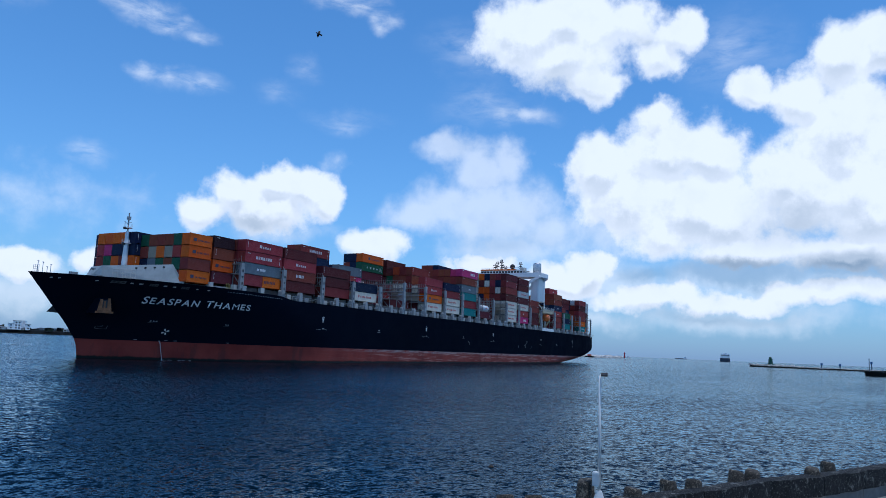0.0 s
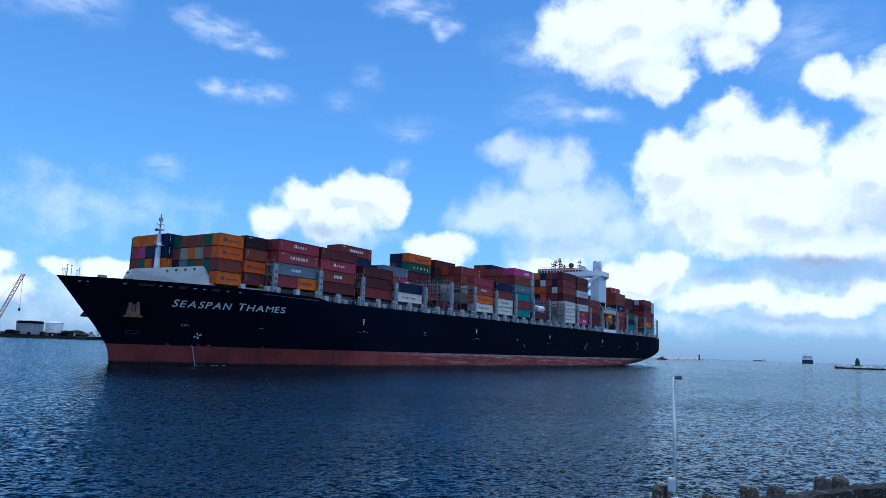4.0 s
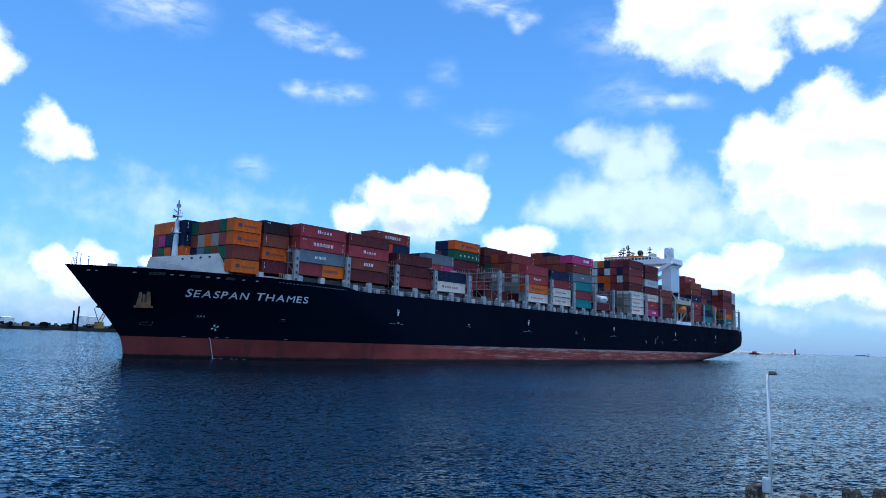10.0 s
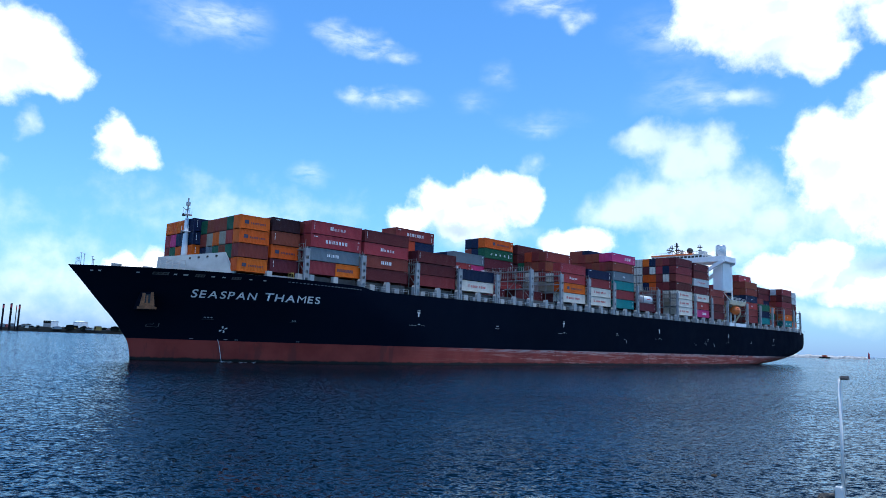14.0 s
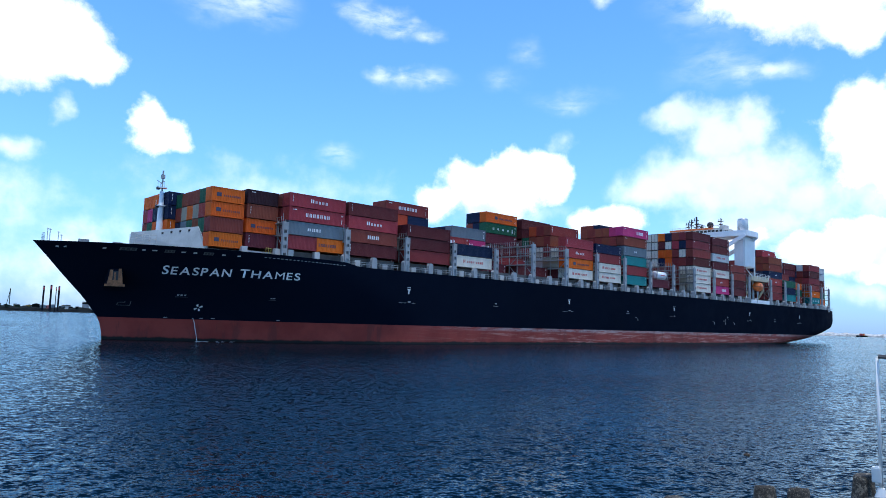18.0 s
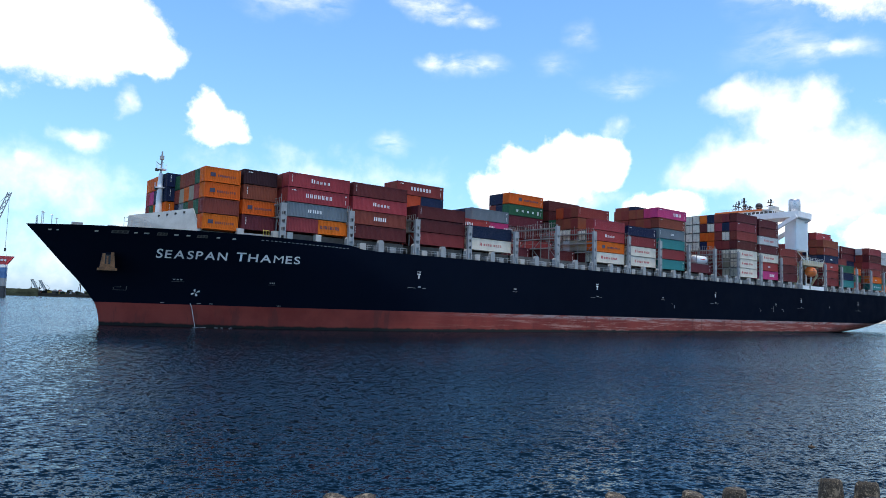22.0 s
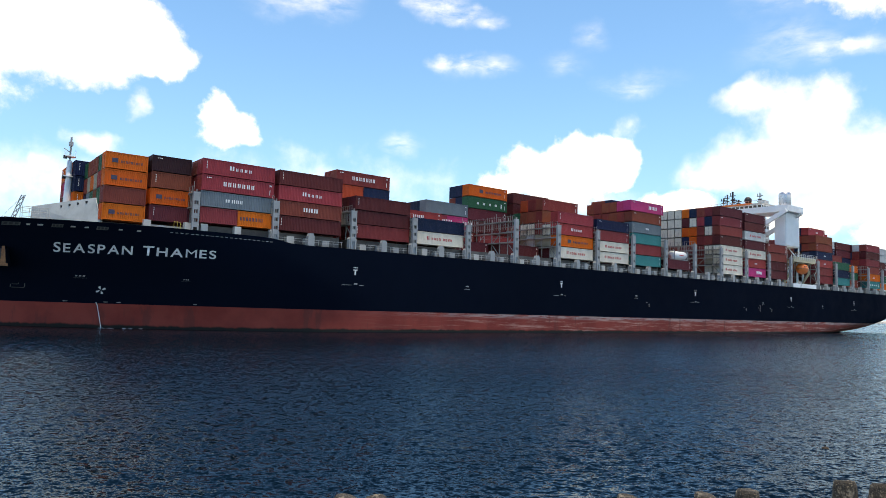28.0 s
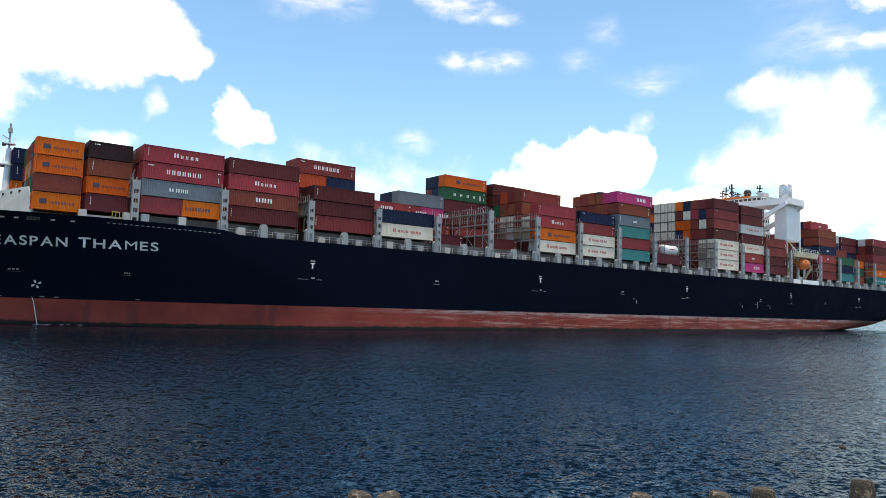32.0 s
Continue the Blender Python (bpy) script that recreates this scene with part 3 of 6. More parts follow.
def build_ship():
    ship = thing("container_ship", "laden container ship with navy hull and red boot topping", "container ship")
    part("boot_topping", hull_strip((-6, -2, 0, 1.3, 2.6, 3.8)), RED, ship, "scuffed red antifouling paint band", True)
    part("hull", hull_strip((3.8, 4.8, 6, 7.5, 9, 10.5, 12, 13.3, 14.3, 15.2), True), NAVY, ship, "dark navy painted steel plating", True)
    # deck sheet, a little under the sheer
    bm = bmesh.new()
    steps = [(i / 90) ** 1.7 * LENGTH for i in range(91)]
    edge = [[bm.verts.new((x, side * max(0.02, breadth(x, top(x) - 1) - 0.15), top(x) - 1.05)) for x in steps] for side in (-1, 1)]
    for i in range(90):
        bm.faces.new((edge[0][i], edge[0][i + 1], edge[1][i + 1], edge[1][i]))
    part("deck", bm, DECK, ship)

    # the name, letter by letter on the flare
    for word, x0, width in (("SEASPAN", 17.2, 10.0), ("THAMES", 28.5, 10.4)):
        made = [text_mesh("letter", c, 2.0) for c in word]
        spans = [(min(v.co.x for v in m.vertices), max(v.co.x for v in m.vertices)) for m in made]
        gap = 0.30
        total = sum(b - a for a, b in spans) + gap * (len(word) - 1)
        along = 0.0
        for i, (mesh, (a, b)) in enumerate(zip(made, spans)):
            bm = bmesh.new()
            bm.from_mesh(mesh)
            bpy.data.meshes.remove(mesh)
            bmesh.ops.triangulate(bm, faces=bm.faces[:])
            tall = 1.0 if i == 0 else 0.90
            for v in bm.verts:
                v.co = on_hull(x0 + (along + v.co.x - a) * width / total - 0.13 * v.co.y, 11.45 + v.co.y * tall, 0.10)
            part("letter", bm, LETTER, ship, "white painted letter of the ship's name")
            along += b - a + gap

    # marks on the side: tug signs, draught marks, thruster and bulb signs
    for x in (63.7, 117.6, 170.8, 224.5, 271.0):
        bm = bmesh.new()
        prism(bm, ((x - 0.42, 10.95), (x - 0.13, 10.95), (x - 0.17, 10.15), (x + 0.09, 10.15), (x + 0.13, 10.95), (x + 0.42, 10.95), (x + 0.44, 11.15), (x - 0.40, 11.15)), -breadth(x, 11) - 0.05, -breadth(x, 11) + 0.05)
        part("tug_mark", bm, LETTER, ship)
        for k in range(3):
            bm = bmesh.new()
            wrap(bm, x - 0.42 + 0.32 * k, 11.4, 0.2, 0.17)
            part("tug_letter", bm, LETTER, ship)
        for dx, z, w, h in ((-2.6, 8.3, 1.9, 0.07), (-0.2, 8.45, 0.7, 0.25), (0.9, 8.3, 0.9, 0.07)):
            bm = bmesh.new()
            wrap(bm, x + dx, z, w, h)
            part("frame_mark", bm, GREY, ship)
    for x in (89.5, 144.5, 206.5, 246.0):
        for dx, z, w, h in ((0, 9.1, 0.8, 0.25), (-0.4, 8.6, 1.5, 0.09)):
            bm = bmesh.new()
            wrap(bm, x + dx, z, w, h)
            part("draught_mark", bm, GREY, ship)
    for x in (150.0, 197.0, 205.0, 212.0):
        for dx, z, w, h in ((0, 6.6, 0.22, 1.9 if x == 205.0 else 0.8), (-1.2, 7.6, 0.7, 0.1)):
            bm = bmesh.new()
            wrap(bm, x + dx, z, w, h)
            part("pilot_mark", bm, GREY, ship)
    bm = bmesh.new()
    for k in range(4):
        a = radians(28 + 90 * k)
        blade = [(0.10, -0.30), (0.62, -0.30), (0.66, 0.0), (0.60, 0.26), (0.34, 0.30)]
        bm.faces.new([bm.verts.new(on_hull(24.3 + r * math.cos(a + d), 5.9 + r * math.sin(a + d), 0.05)) for r, d in blade])
    part("thruster_mark", bm, LETTER, ship)
    for x, z, w in ((20.6, 7.9, 1.5), (35.0, 7.9, 0.9)):
        for k in range(3):
            bm = bmesh.new()
            wrap(bm, x + w * k / 3, z, w * 0.2, 0.2)
            part("hull_mark", bm, GREY, ship)
        bm = bmesh.new()
        wrap(bm, x - 0.2, z - 0.25, w + 0.3, 0.05)
        part("hull_mark", bm, HATCH, ship)
    # outline of a bulb low on the bow
    for x, z, w, h in ((13.0, 5.9, 1.6, 0.07), (12.8, 5.97, 0.12, 0.4), (13.0, 6.4, 0.8, 0.07), (13.75, 6.47, 0.1, 0.25), (13.75, 6.75, 0.85, 0.07), (14.55, 5.97, 0.1, 0.78)):
        bm = bmesh.new()
        wrap(bm, x, z, w, h)
        part("bulb_mark", bm, HATCH, ship)
    for i in range(22):
        bm = bmesh.new()
        wrap(bm, 31.5 + 0.75 * i, 15.0 - 0.012 * i, 0.42, 0.09)
        part("scupper", bm, GREY, ship)
    for i in range(22):
        bm = bmesh.new()
        wrap(bm, 16.2 + 1.75 * i, 4.0, 0.6, 0.1)
        part("plate_mark", bm, GREY, ship) if i in (2, 5, 6, 12) else bm.free()

    # anchor on its rusty bolster, which stands out from the flare
    rusty = surface("rusty_bolster", (0.27, 0.115, 0.048), 0.85, spots=0.5, scale=2.5, rust=0.35, streaks=0.7)
    face = 8.0

    def bolster(name, x0, x1, z0, z1, out, material, parent, upper=None, deep=0.2):
        bm = bmesh.new()
        vs = []
        for z in (z0, z1):
            row = []
            for x in (x0, x1) if z == z0 or not upper else upper:
                y = face + (x - 9.05) * 0.74
                row += [bm.verts.new((x, -y - out, z)), bm.verts.new((x + (1.2 if deep > 1 else 0.0), -y - out + deep, z))]
            vs.append([row[0], row[2], row[3], row[1]])
        bm.faces.new(vs[0])
        bm.faces.new(vs[1][::-1])
        for k in range(4):
            bm.faces.new((vs[0][k], vs[0][(k + 1) % 4], vs[1][(k + 1) % 4], vs[1][k]))
        return part(name, bm, material, parent)

    pocket = bolster("anchor_bolster", 9.15, 11.5, 8.95, 11.9, -0.15, NAVY, ship, (9.6, 11.2), 5.0)
    bolster("bolster_cheek", 9.35, 9.95, 9.3, 11.7, 0.0, rusty, pocket, (9.65, 10.0))
    bolster("bolster_cheek", 10.7, 11.35, 9.3, 11.9, 0.0, rusty, pocket, (10.75, 11.1))
    bolster("bolster_back", 9.95, 10.7, 9.3, 10.0, -0.06, rusty, pocket)
    bolster("bolster_lip", 9.05, 11.6, 8.95, 9.34, 0.12, rusty, pocket)
    bolster("pipe_mouth", 9.98, 10.72, 10.0, 11.5, -0.08, BLACK, pocket)
    bolster("anchor_shank", 10.2, 10.4, 9.7, 11.3, 0.05, rusty, pocket)
    # the other bolster, a wedge that stands out beyond the stem
    bm = bmesh.new()
    wedge = [bm.verts.new(p) for p in ((9.3, 5.1, 10.9), (13.6, 8.3, 11.1), (9.0, 7.4, 9.0), (13.9, 10.6, 9.0), (10.2, 4.0, 8.75), (14.2, 6.8, 8.75))]
    for f in ((0, 1, 3, 2), (2, 3, 5, 4), (4, 5, 1, 0), (0, 2, 4), (1, 5, 3)):
        bm.faces.new([wedge[i] for i in f])
    part("starboard_bolster", bm, BLACK, ship)

    # fairleads and openings along the bulwark
    for x, w in ((2.6, 0.5), (3.6, 0.4), (8.3, 0.6), (10.4, 2.2), (13.3, 0.6), (14.6, 0.9), (16.3, 1.4), (18.6, 0.8), (20.3, 0.7), (21.8, 1.5), (24.6, 0.7), (27.0, 0.7)):
        z = top(x) - 0.95
        bm = bmesh.new()
        if w < 1:
            wrap(bm, x, z, w * 0.75, 0.2, 0.06)
            part("fairlead", bm, PALE, ship)
            continue
        wrap(bm, x, z - 0.12, w, 0.46, 0.06)
        lead = part("fairlead", bm, HATCH, ship)
        for k in range(3):
            bm = bmesh.new()
            wrap(bm, x + w * (0.1 + 0.3 * k), z - 0.04, w * 0.2, 0.3, 0.09)
            part("opening", bm, BLACK, lead)
    # rails at the bow
    for x, y, z in ((2.0, -0.8, 18.3), (2.0, 0.8, 18.6), (3.1, -1.6, 17.9), (4.3, 1.4, 17.7)):
        bm = bmesh.new()
        beam(bm, (x, y, 15.5), (x, y, z), 0.13, sides=6)
        beam(bm, (x - 0.2, y, z - 0.1), (x + 0.2, y, z - 0.1), 0.12, sides=6)
        part("jackstaff", bm, STEEL, ship)
    def bar(name, a, b, width, material):
        bm = bmesh.new()
        beam(bm, a, b, width, sides=5)
        part(name, bm, material, ship)

    for k in range(4):
        bar("rail_post", (1.2, -0.9 + 0.6 * k, 15.6), (1.2, -0.9 + 0.6 * k, 17.6), 0.07, STEEL)
    for z in (16.9, 17.3, 17.6):
        bar("rail_bar", (1.2, -0.9, z), (1.2, 0.9, z), 0.06, STEEL)
    # mooring platform cage before the breakwater
    for y in (-9.0, -6.5):
        for x in (13.0, 14.2, 15.4, 16.6):
            bar("rail_post", (x, y, 15.4), (x, y, 18.1), 0.09, PALE)
        for z in (16.6, 17.4, 18.1):
            bar("rail_bar", (13.0, y, z), (16.6, y, z), 0.08, PALE)
    for x in (6.5, 12.0, 19.5):
        bm = bmesh.new()
        beam(bm, (x, -3.5, 15.9), (x, -0.9, 15.9), 1.2, sides=12)
        box(bm, x - 0.8, x + 0.8, -3.9, -3.4, 15.0, 16.8)
        part("mooring_winch", bm, GREY, ship)

    # breakwater: a swept plate wall before the first stacks
    for side in (-1, 1):
        bm = bmesh.new()
        a = [(15.0, 0.0, 15.3), (15.3, 0.0, 19.2), (22.0, side * 13.2, 20.0), (22.3, side * 16.6, 16.2), (22.3, side * 16.4, 14.9)]
        front = [bm.verts.new(p) for p in a]
        back = [bm.verts.new((p[0] + 0.25, p[1], p[2])) for p in a]
        bm.faces.new(front)
        bm.faces.new(back[::-1])
        for i in range(5):
            bm.faces.new((front[i], front[(i + 1) % 5], back[(i + 1) % 5], back[i]))
        wall = part("breakwater", bm, surface("wave_wall_grey", (0.36, 0.385, 0.375), 0.55, streaks=0.2, rust=0.1), ship, "pale grey steel wave breaker")
        for k in range(4):
            f = 0.5 + 0.13 * k
            bm = bmesh.new()
            box(bm, 15.2 + 6.7 * f - 0.2, 15.2 + 6.7 * f + 0.1, side * 13.2 * f - 0.2, side * 13.2 * f + 0.2, 18.7 + 0.15 * k, 19.05 + 0.15 * k)
            part("port_hole", bm, BLACK, wall)

    # foremast
    bm = bmesh.new()
    turned(bm, ((0.75, 15.3), (0.62, 20.5), (0.42, 26.5), (0.34, 27.4)), 14, (20.2, -0.3))
    mast = part("foremast", bm, WHITE, ship, "white tapered mast", True)
    for z, r in ((24.6, 1.0), (28.0, 0.9)):
        bm = bmesh.new()
        turned(bm, ((r, z), (r, z + 0.16)), 12, (20.2, -0.3))
        part("platform", bm, WHITE, mast)
    bm = bmesh.new()
    for k in range(8):
        a = 2 * math.pi * k / 8
        for z, r in ((24.7, 0.95), (28.1, 0.85)):
            beam(bm, (20.2 + r * math.cos(a), -0.3 + r * math.sin(a), z), (20.2 + r * math.cos(a), -0.3 + r * math.sin(a), z + 1.0), 0.06, sides=5)
    part("rail", bm, WHITE, mast)
    bm = bmesh.new()
    beam(bm, (20.2, -0.3, 27.4), (20.2, -0.3, 31.4), 0.3, sides=8)
    beam(bm, (20.2, -1.3, 29.2), (20.2, 0.7, 29.2), 0.12, sides=6)
    beam(bm, (20.2, -0.3, 28.8), (19.2, -0.3, 29.4), 0.14, sides=6)
    box(bm, 19.9, 20.5, -0.65, 0.05, 29.9, 30.6)
    part("topmast", bm, GREY, mast)
    for z in (24.3, 27.7):
        bm = bmesh.new()
        box(bm, 19.2, 19.7, -0.6, 0.0, z, z + 0.5)
        part("mast_light", bm, BLACK, mast)
    bm = bmesh.new()
    for k in range(26):
        box(bm, 20.85, 20.95, -0.6, 0.0, 16 + 0.45 * k, 16.05 + 0.45 * k)
    part("ladder", bm, GREY, mast)

    # rail and pipes on the fore deck edge
    for x in (28.0, 33.8, 36.2, 41.5):
        bm = bmesh.new()
        box(bm, x, x + 1.1, -breadth(x, 15.0) + 0.9, -breadth(x, 15.0) + 1.9, 14.8, 16.9)
        part("deck_box", bm, PALE, ship)
    bm = bmesh.new()
    for k in range(3):
        beam(bm, (32.4 + 0.5 * k, -18.6, 15.0), (32.4 + 0.5 * k, -18.6, 17.0), 0.09, sides=5)
    beam(bm, (32.4, -18.6, 16.9), (33.4, -18.6, 16.9), 0.09, sides=5)
    part("hand_rail", bm, surface("yellow_rail", (0.55, 0.42, 0.08), 0.5), ship)
    return ship


ship = build_ship()

# ---- what stands on the ship's deck ----
BAYS = (35.85, 48.9, 63.9, 77.4, 90.9, 104.3, 117.6, 131.2, 144.8, 158.5, 172.0, 185.3, 199.0, 212.4, 245.2, 258.8, 272.3, 285.8, 299.2)
SEAM = [x - 0.75 for x in BAYS[:14]] + [225.4] + [x - 0.75 for x in BAYS[14:]] + [311.9]


def build_supports():
    """Pedestals along the deck edge, hatch covers and lashing bridges."""
    wide, narrow = bmesh.new(), bmesh.new()
    prism(wide, ((-0.75, 14.0), (0.75, 14.0), (0.75, 16.6), (0.45, 17.0), (-0.45, 17.0), (-0.75, 16.6)), -0.45, 0.45)
    prism(narrow, ((-0.6, 14.0), (0.6, 14.0), (0.6, 16.4), (0.35, 16.95), (-0.35, 16.95), (-0.6, 16.4)), -0.4, 0.4)
    wide, narrow = mesh_of("pedestal", wide), mesh_of("pedestal", narrow)
    for m in (wide, narrow):
        m.materials.append(GREY)
    for i, x in enumerate(SEAM):
        for side in (-1, 1):
            for d, mesh in ((0, wide), (6.8, narrow)):
                if (d and (i == len(SEAM) - 1 or x + d > 305)) or (x + d < 47):
                    continue
                b = min(20.6, breadth(x + d, 15) - 0.7)
                ob = part("pedestal", mesh, GREY, ship)
                ob.location = (x + d, side * b, 0)
    # coaming and hatch covers between the pedestals
    for i, x in enumerate(BAYS):
        b = min(19.0 if x < 290 else 17.0, breadth(x, 14.0) - 0.9)
        slab("hatch_cover", HATCH, ship, (x - 0.3, x + 12.5, -b, b, 14.05, 16.75))
        bm = bmesh.new()
        if x > 47:
            for z in (15.4, 15.8):
                beam(bm, (x, -20.9, z), (x + 12.2, -20.9, z), 0.05, sides=4)
            for k in range(9):
                beam(bm, (x + 1.5 * k, -20.9, 14.9), (x + 1.5 * k, -20.9, 15.8), 0.05, sides=4)
            part("deck_rail", bm, PALE, ship)
            for k in range(3):
                f = random.random()
                slab("deck_locker", GREY if k else PALE, ship, (x + 1 + 3.6 * k + f, x + 2.3 + 3.6 * k + f, -20.2, -19.1, 14.1, 15.6 + 0.7 * f))
    for x in (22.3, 28.9):
        slab("hatch_cover", GREY, ship, (x - 0.2, x + 6.1, 0.9 - breadth(x - 0.2, 14.2), breadth(x - 0.2, 14.2) - 0.9, 14.2, 16.25))
    # lashing bridges: lattice frames across the ship between the bays
    for i, x in enumerate(SEAM):
        high = 21.8 if x < 95 else 24.4
        outer = min(21.0, breadth(x, 15) - 0.4)
        bridge = part("lashing_bridge", bmesh.new(), GREY, ship, "grey steel lashing bridge")
        for side in (-1, 1):
            tower = bmesh.new()
            for dx in (-0.42, 0.42):
                box(tower, x + dx - 0.11, x + dx + 0.11, side * outer - 0.3, side * outer + 0.3, 14.2 if x > 60 else 15.7, high)
            step = (high - 16.2) / 4
            for k in range(4):
                z = 16.2 + step * k
                box(tower, x - 0.42, x + 0.42, side * outer - 0.26, side * outer + 0.26, z, z + step - (0.62 if k < 3 else 0.02))
            part("tower", tower, GREY, bridge)
        lattice = bmesh.new()
        for dx in (-0.45, 0.45):
            for z in (19.4, 21.6) + ((24.0,) if high > 23 else ()):
                box(lattice, x + dx - 0.07, x + dx + 0.07, -outer, outer, z - 0.1, z + 0.1)
        for k in range(17):
            y = -outer + 2 * outer * k / 16
            box(lattice, x - 0.08, x + 0.08, y - 0.09, y + 0.09, 16.6, high + 0.4)
        part("lattice", lattice, LASHING, bridge)
        walkway = bmesh.new()
        for z in (19.5, 21.7) + ((24.1,) if high > 23 else ()):
            box(walkway, x - 0.42, x + 0.42, -outer, outer, z - 0.04, z + 0.02)
        part("walkway", walkway, LASHING, bridge)
        for k in range(0, 16, 2):
            y0, y1 = -outer + 2 * outer * k / 16, -outer + 2 * outer * (k + 1) / 16
            brace = bmesh.new()
            beam(brace, (x, y0, 16.6), (x, y1, 19.3), 0.12)
            beam(brace, (x, y1, 19.2), (x, y0, 21.5), 0.12)
            part("brace", brace, LASHING, bridge)
        hand = bmesh.new()
        for z in (20.5, 22.7) + ((25.1,) if high > 23 else ()):
            beam(hand, (x - 0.45, -outer, z), (x - 0.45, outer, z), 0.045, sides=4)
        for k in range(57):
            y = -outer + 2 * outer * k / 56
            beam(hand, (x - 0.45, y, high - 2.2), (x - 0.45, y, high + random.choice((0.5, 0.8, 0.9, 1.0, 1.6))), 0.07, sides=4)
        part("hand_rail", hand, LASHING, bridge)


build_supports()


def build_house():
    """The deck house, its bridge with wings, the casing, lifeboat and masts."""
    house = part("deck_house", bmesh.new(), WHITE, ship, "white superstructure with an orange-topped bridge")
    slab("accommodation_block", WHITE, house, (231.0, 240.0, -6.4, 6.4, 14.2, 39.6))
    for k in range(9):
        slab("deck_edge", WHITE, house, (230.6, 240.5, -6.8, 6.8, 16.5 + 2.6 * k, 16.7 + 2.6 * k))
    for k in range(8):
        for j in range(6):
            slab("cabin_window", GLASS, house, (231.6 + 1.45 * j, 232.3 + 1.45 * j, -6.46, -6.36, 17.6 + 2.6 * k, 18.6 + 2.6 * k))
    # bridge deck with open triangular brackets under its wings
    wing = slab("bridge_deck", WHITE, house, (225.2, 235.6, -20.3, 20.3, 39.7, 41.0), (225.2, 225.4, -20.3, 20.3, 41.0, 41.7), (235.4, 235.6, -20.3, 20.3, 41.0, 41.7), (225.4, 235.4, -20.3, -20.1, 41.0, 41.7))
    for side in (-1, 1):
        for x in (225.0, 235.0):
            bm = bmesh.new()
            beam(bm, (x, side * 6.6, 32.6), (x, side * 20.0, 39.9), 0.9, 1.3)
            part("wing_bracket", bm, WHITE, wing)
    slab("wheelhouse", WHITE, house, (226.4, 234.0, -10.9, 10.9, 41.0, 41.5), (226.4, 234.0, -10.9, 10.9, 42.7, 43.0))
    slab("bridge_window_band", GLASS, house, (226.5, 233.9, -10.8, 10.8, 41.5, 42.7))
    for k in range(15):
        slab("window_post", WHITE, house, (226.36, 226.55, -10.9 + 1.55 * k - 0.14, -10.9 + 1.55 * k + 0.14, 41.5, 42.7))
    for k in range(6):
        slab("window_post", WHITE, house, (226.4 + 1.48 * k, 226.7 + 1.48 * k, -10.94, -10.78, 41.5, 42.7))
    slab("bridge_roof", ORANGE, house, (225.9, 234.4, -7.2, 10.8, 43.0, 43.6), label="orange bridge roof edge")
    slab("wing_roof", PALE, house, (226.0, 234.2, -11.4, -7.2, 43.0, 43.3))
    # white casing under the port wing, with the round vent on top
    for side in (-1, 1):
        bm = bmesh.new()
        box(bm, 227.6, 237.2, min(side * 14.5, side * 18.4), max(side * 14.5, side * 18.4), 28.4, 39.7)
        bmesh.ops.bevel(bm, geom=bm.edges[:], offset=0.35, segments=3, affect="EDGES")
        casing = part("side_casing", bm, WHITE, house)
        for x in (228.2, 236.6):
            bm = bmesh.new()
            beam(bm, (x, side * 18.2, 28.6), (x, side * 18.2, 24.0), 0.4)
            beam(bm, (x, side * 18.2, 24.2), (x, side * 15.0, 28.4), 0.3)
            part("casing_leg", bm, WHITE, casing)
    bm = bmesh.new()
    turned(bm, ((1.55, 41.0), (1.55, 42.2), (1.95, 42.7), (1.95, 46.2), (1.8, 46.7), (1.4, 47.0), (0.1, 47.1)), 20, (232.5, -15.8))
    part("exhaust_dome", bm, STEEL, house, "round ribbed silver exhaust top", True)
    bm = bmesh.new()
    for z in (41.6, 42.6):
        turned(bm, ((1.72, z), (1.72, z + 0.18)), 18, (232.5, -15.8))
    for z in (43.6, 44.9):
        turned(bm, ((2.0, z), (2.0, z + 0.1)), 18, (232.5, -15.8))
    part("dome_band", bm, STEEL, house)
    # masts, aerials and the radar scanner over the bridge
    for x, y, h, w in ((229.0, 4.4, 3.4, 0.3), (229.5, 3.3, 4.6, 0.35), (229.4, 1.2, 5.4, 0.55), (228.6, 0.2, 3.0, 0.3), (229.0, -1.2, 2.2, 0.4), (230.5, -8.2, 4.2, 0.3)):
        bm = bmesh.new()
        beam(bm, (x, y, 43.4), (x, y, 43.4 + h), w, sides=8)
        beam(bm, (x, y - 1.1, 43.4 + h * 0.72), (x, y + 1.1, 43.4 + h * 0.72), 0.3, sides=6)
        beam(bm, (x, y - 0.7, 43.4 + h * 0.45), (x, y + 0.7, 43.4 + h * 0.45), 0.45, sides=6)
        beam(bm, (x - 0.3, y - 0.5, 43.4 + h * 0.6), (x - 0.3, y - 0.5, 43.4 + h * 0.95), 0.2, sides=6)
        beam(bm, (x - 0.3, y + 0.6, 43.4 + h * 0.72), (x - 0.3, y + 0.6, 43.4 + h * 0.92), 0.26, sides=6)
        beam(bm, (x, y, 43.4), (x - 0.9, y + 0.9, 43.4 + h * 0.4), 0.12, sides=4)
        part("radar_mast", bm, BLACK, house)
    bm = bmesh.new()
    bmesh.ops.create_uvsphere(bm, u_segments=14, v_segments=9, radius=1.25, matrix=Matrix.Translation((230.0, -4.2, 45.2)))
    turned(bm, ((0.5, 43.4), (0.4, 44.3)), 10, (230.0, -4.2))
    part("satellite_dome", bm, BLACK, house, "", True)
    slab("signal_locker", PALE, house, (228.0, 231.0, -11.0, -8.9, 43.3, 44.5))
    bm = bmesh.new()
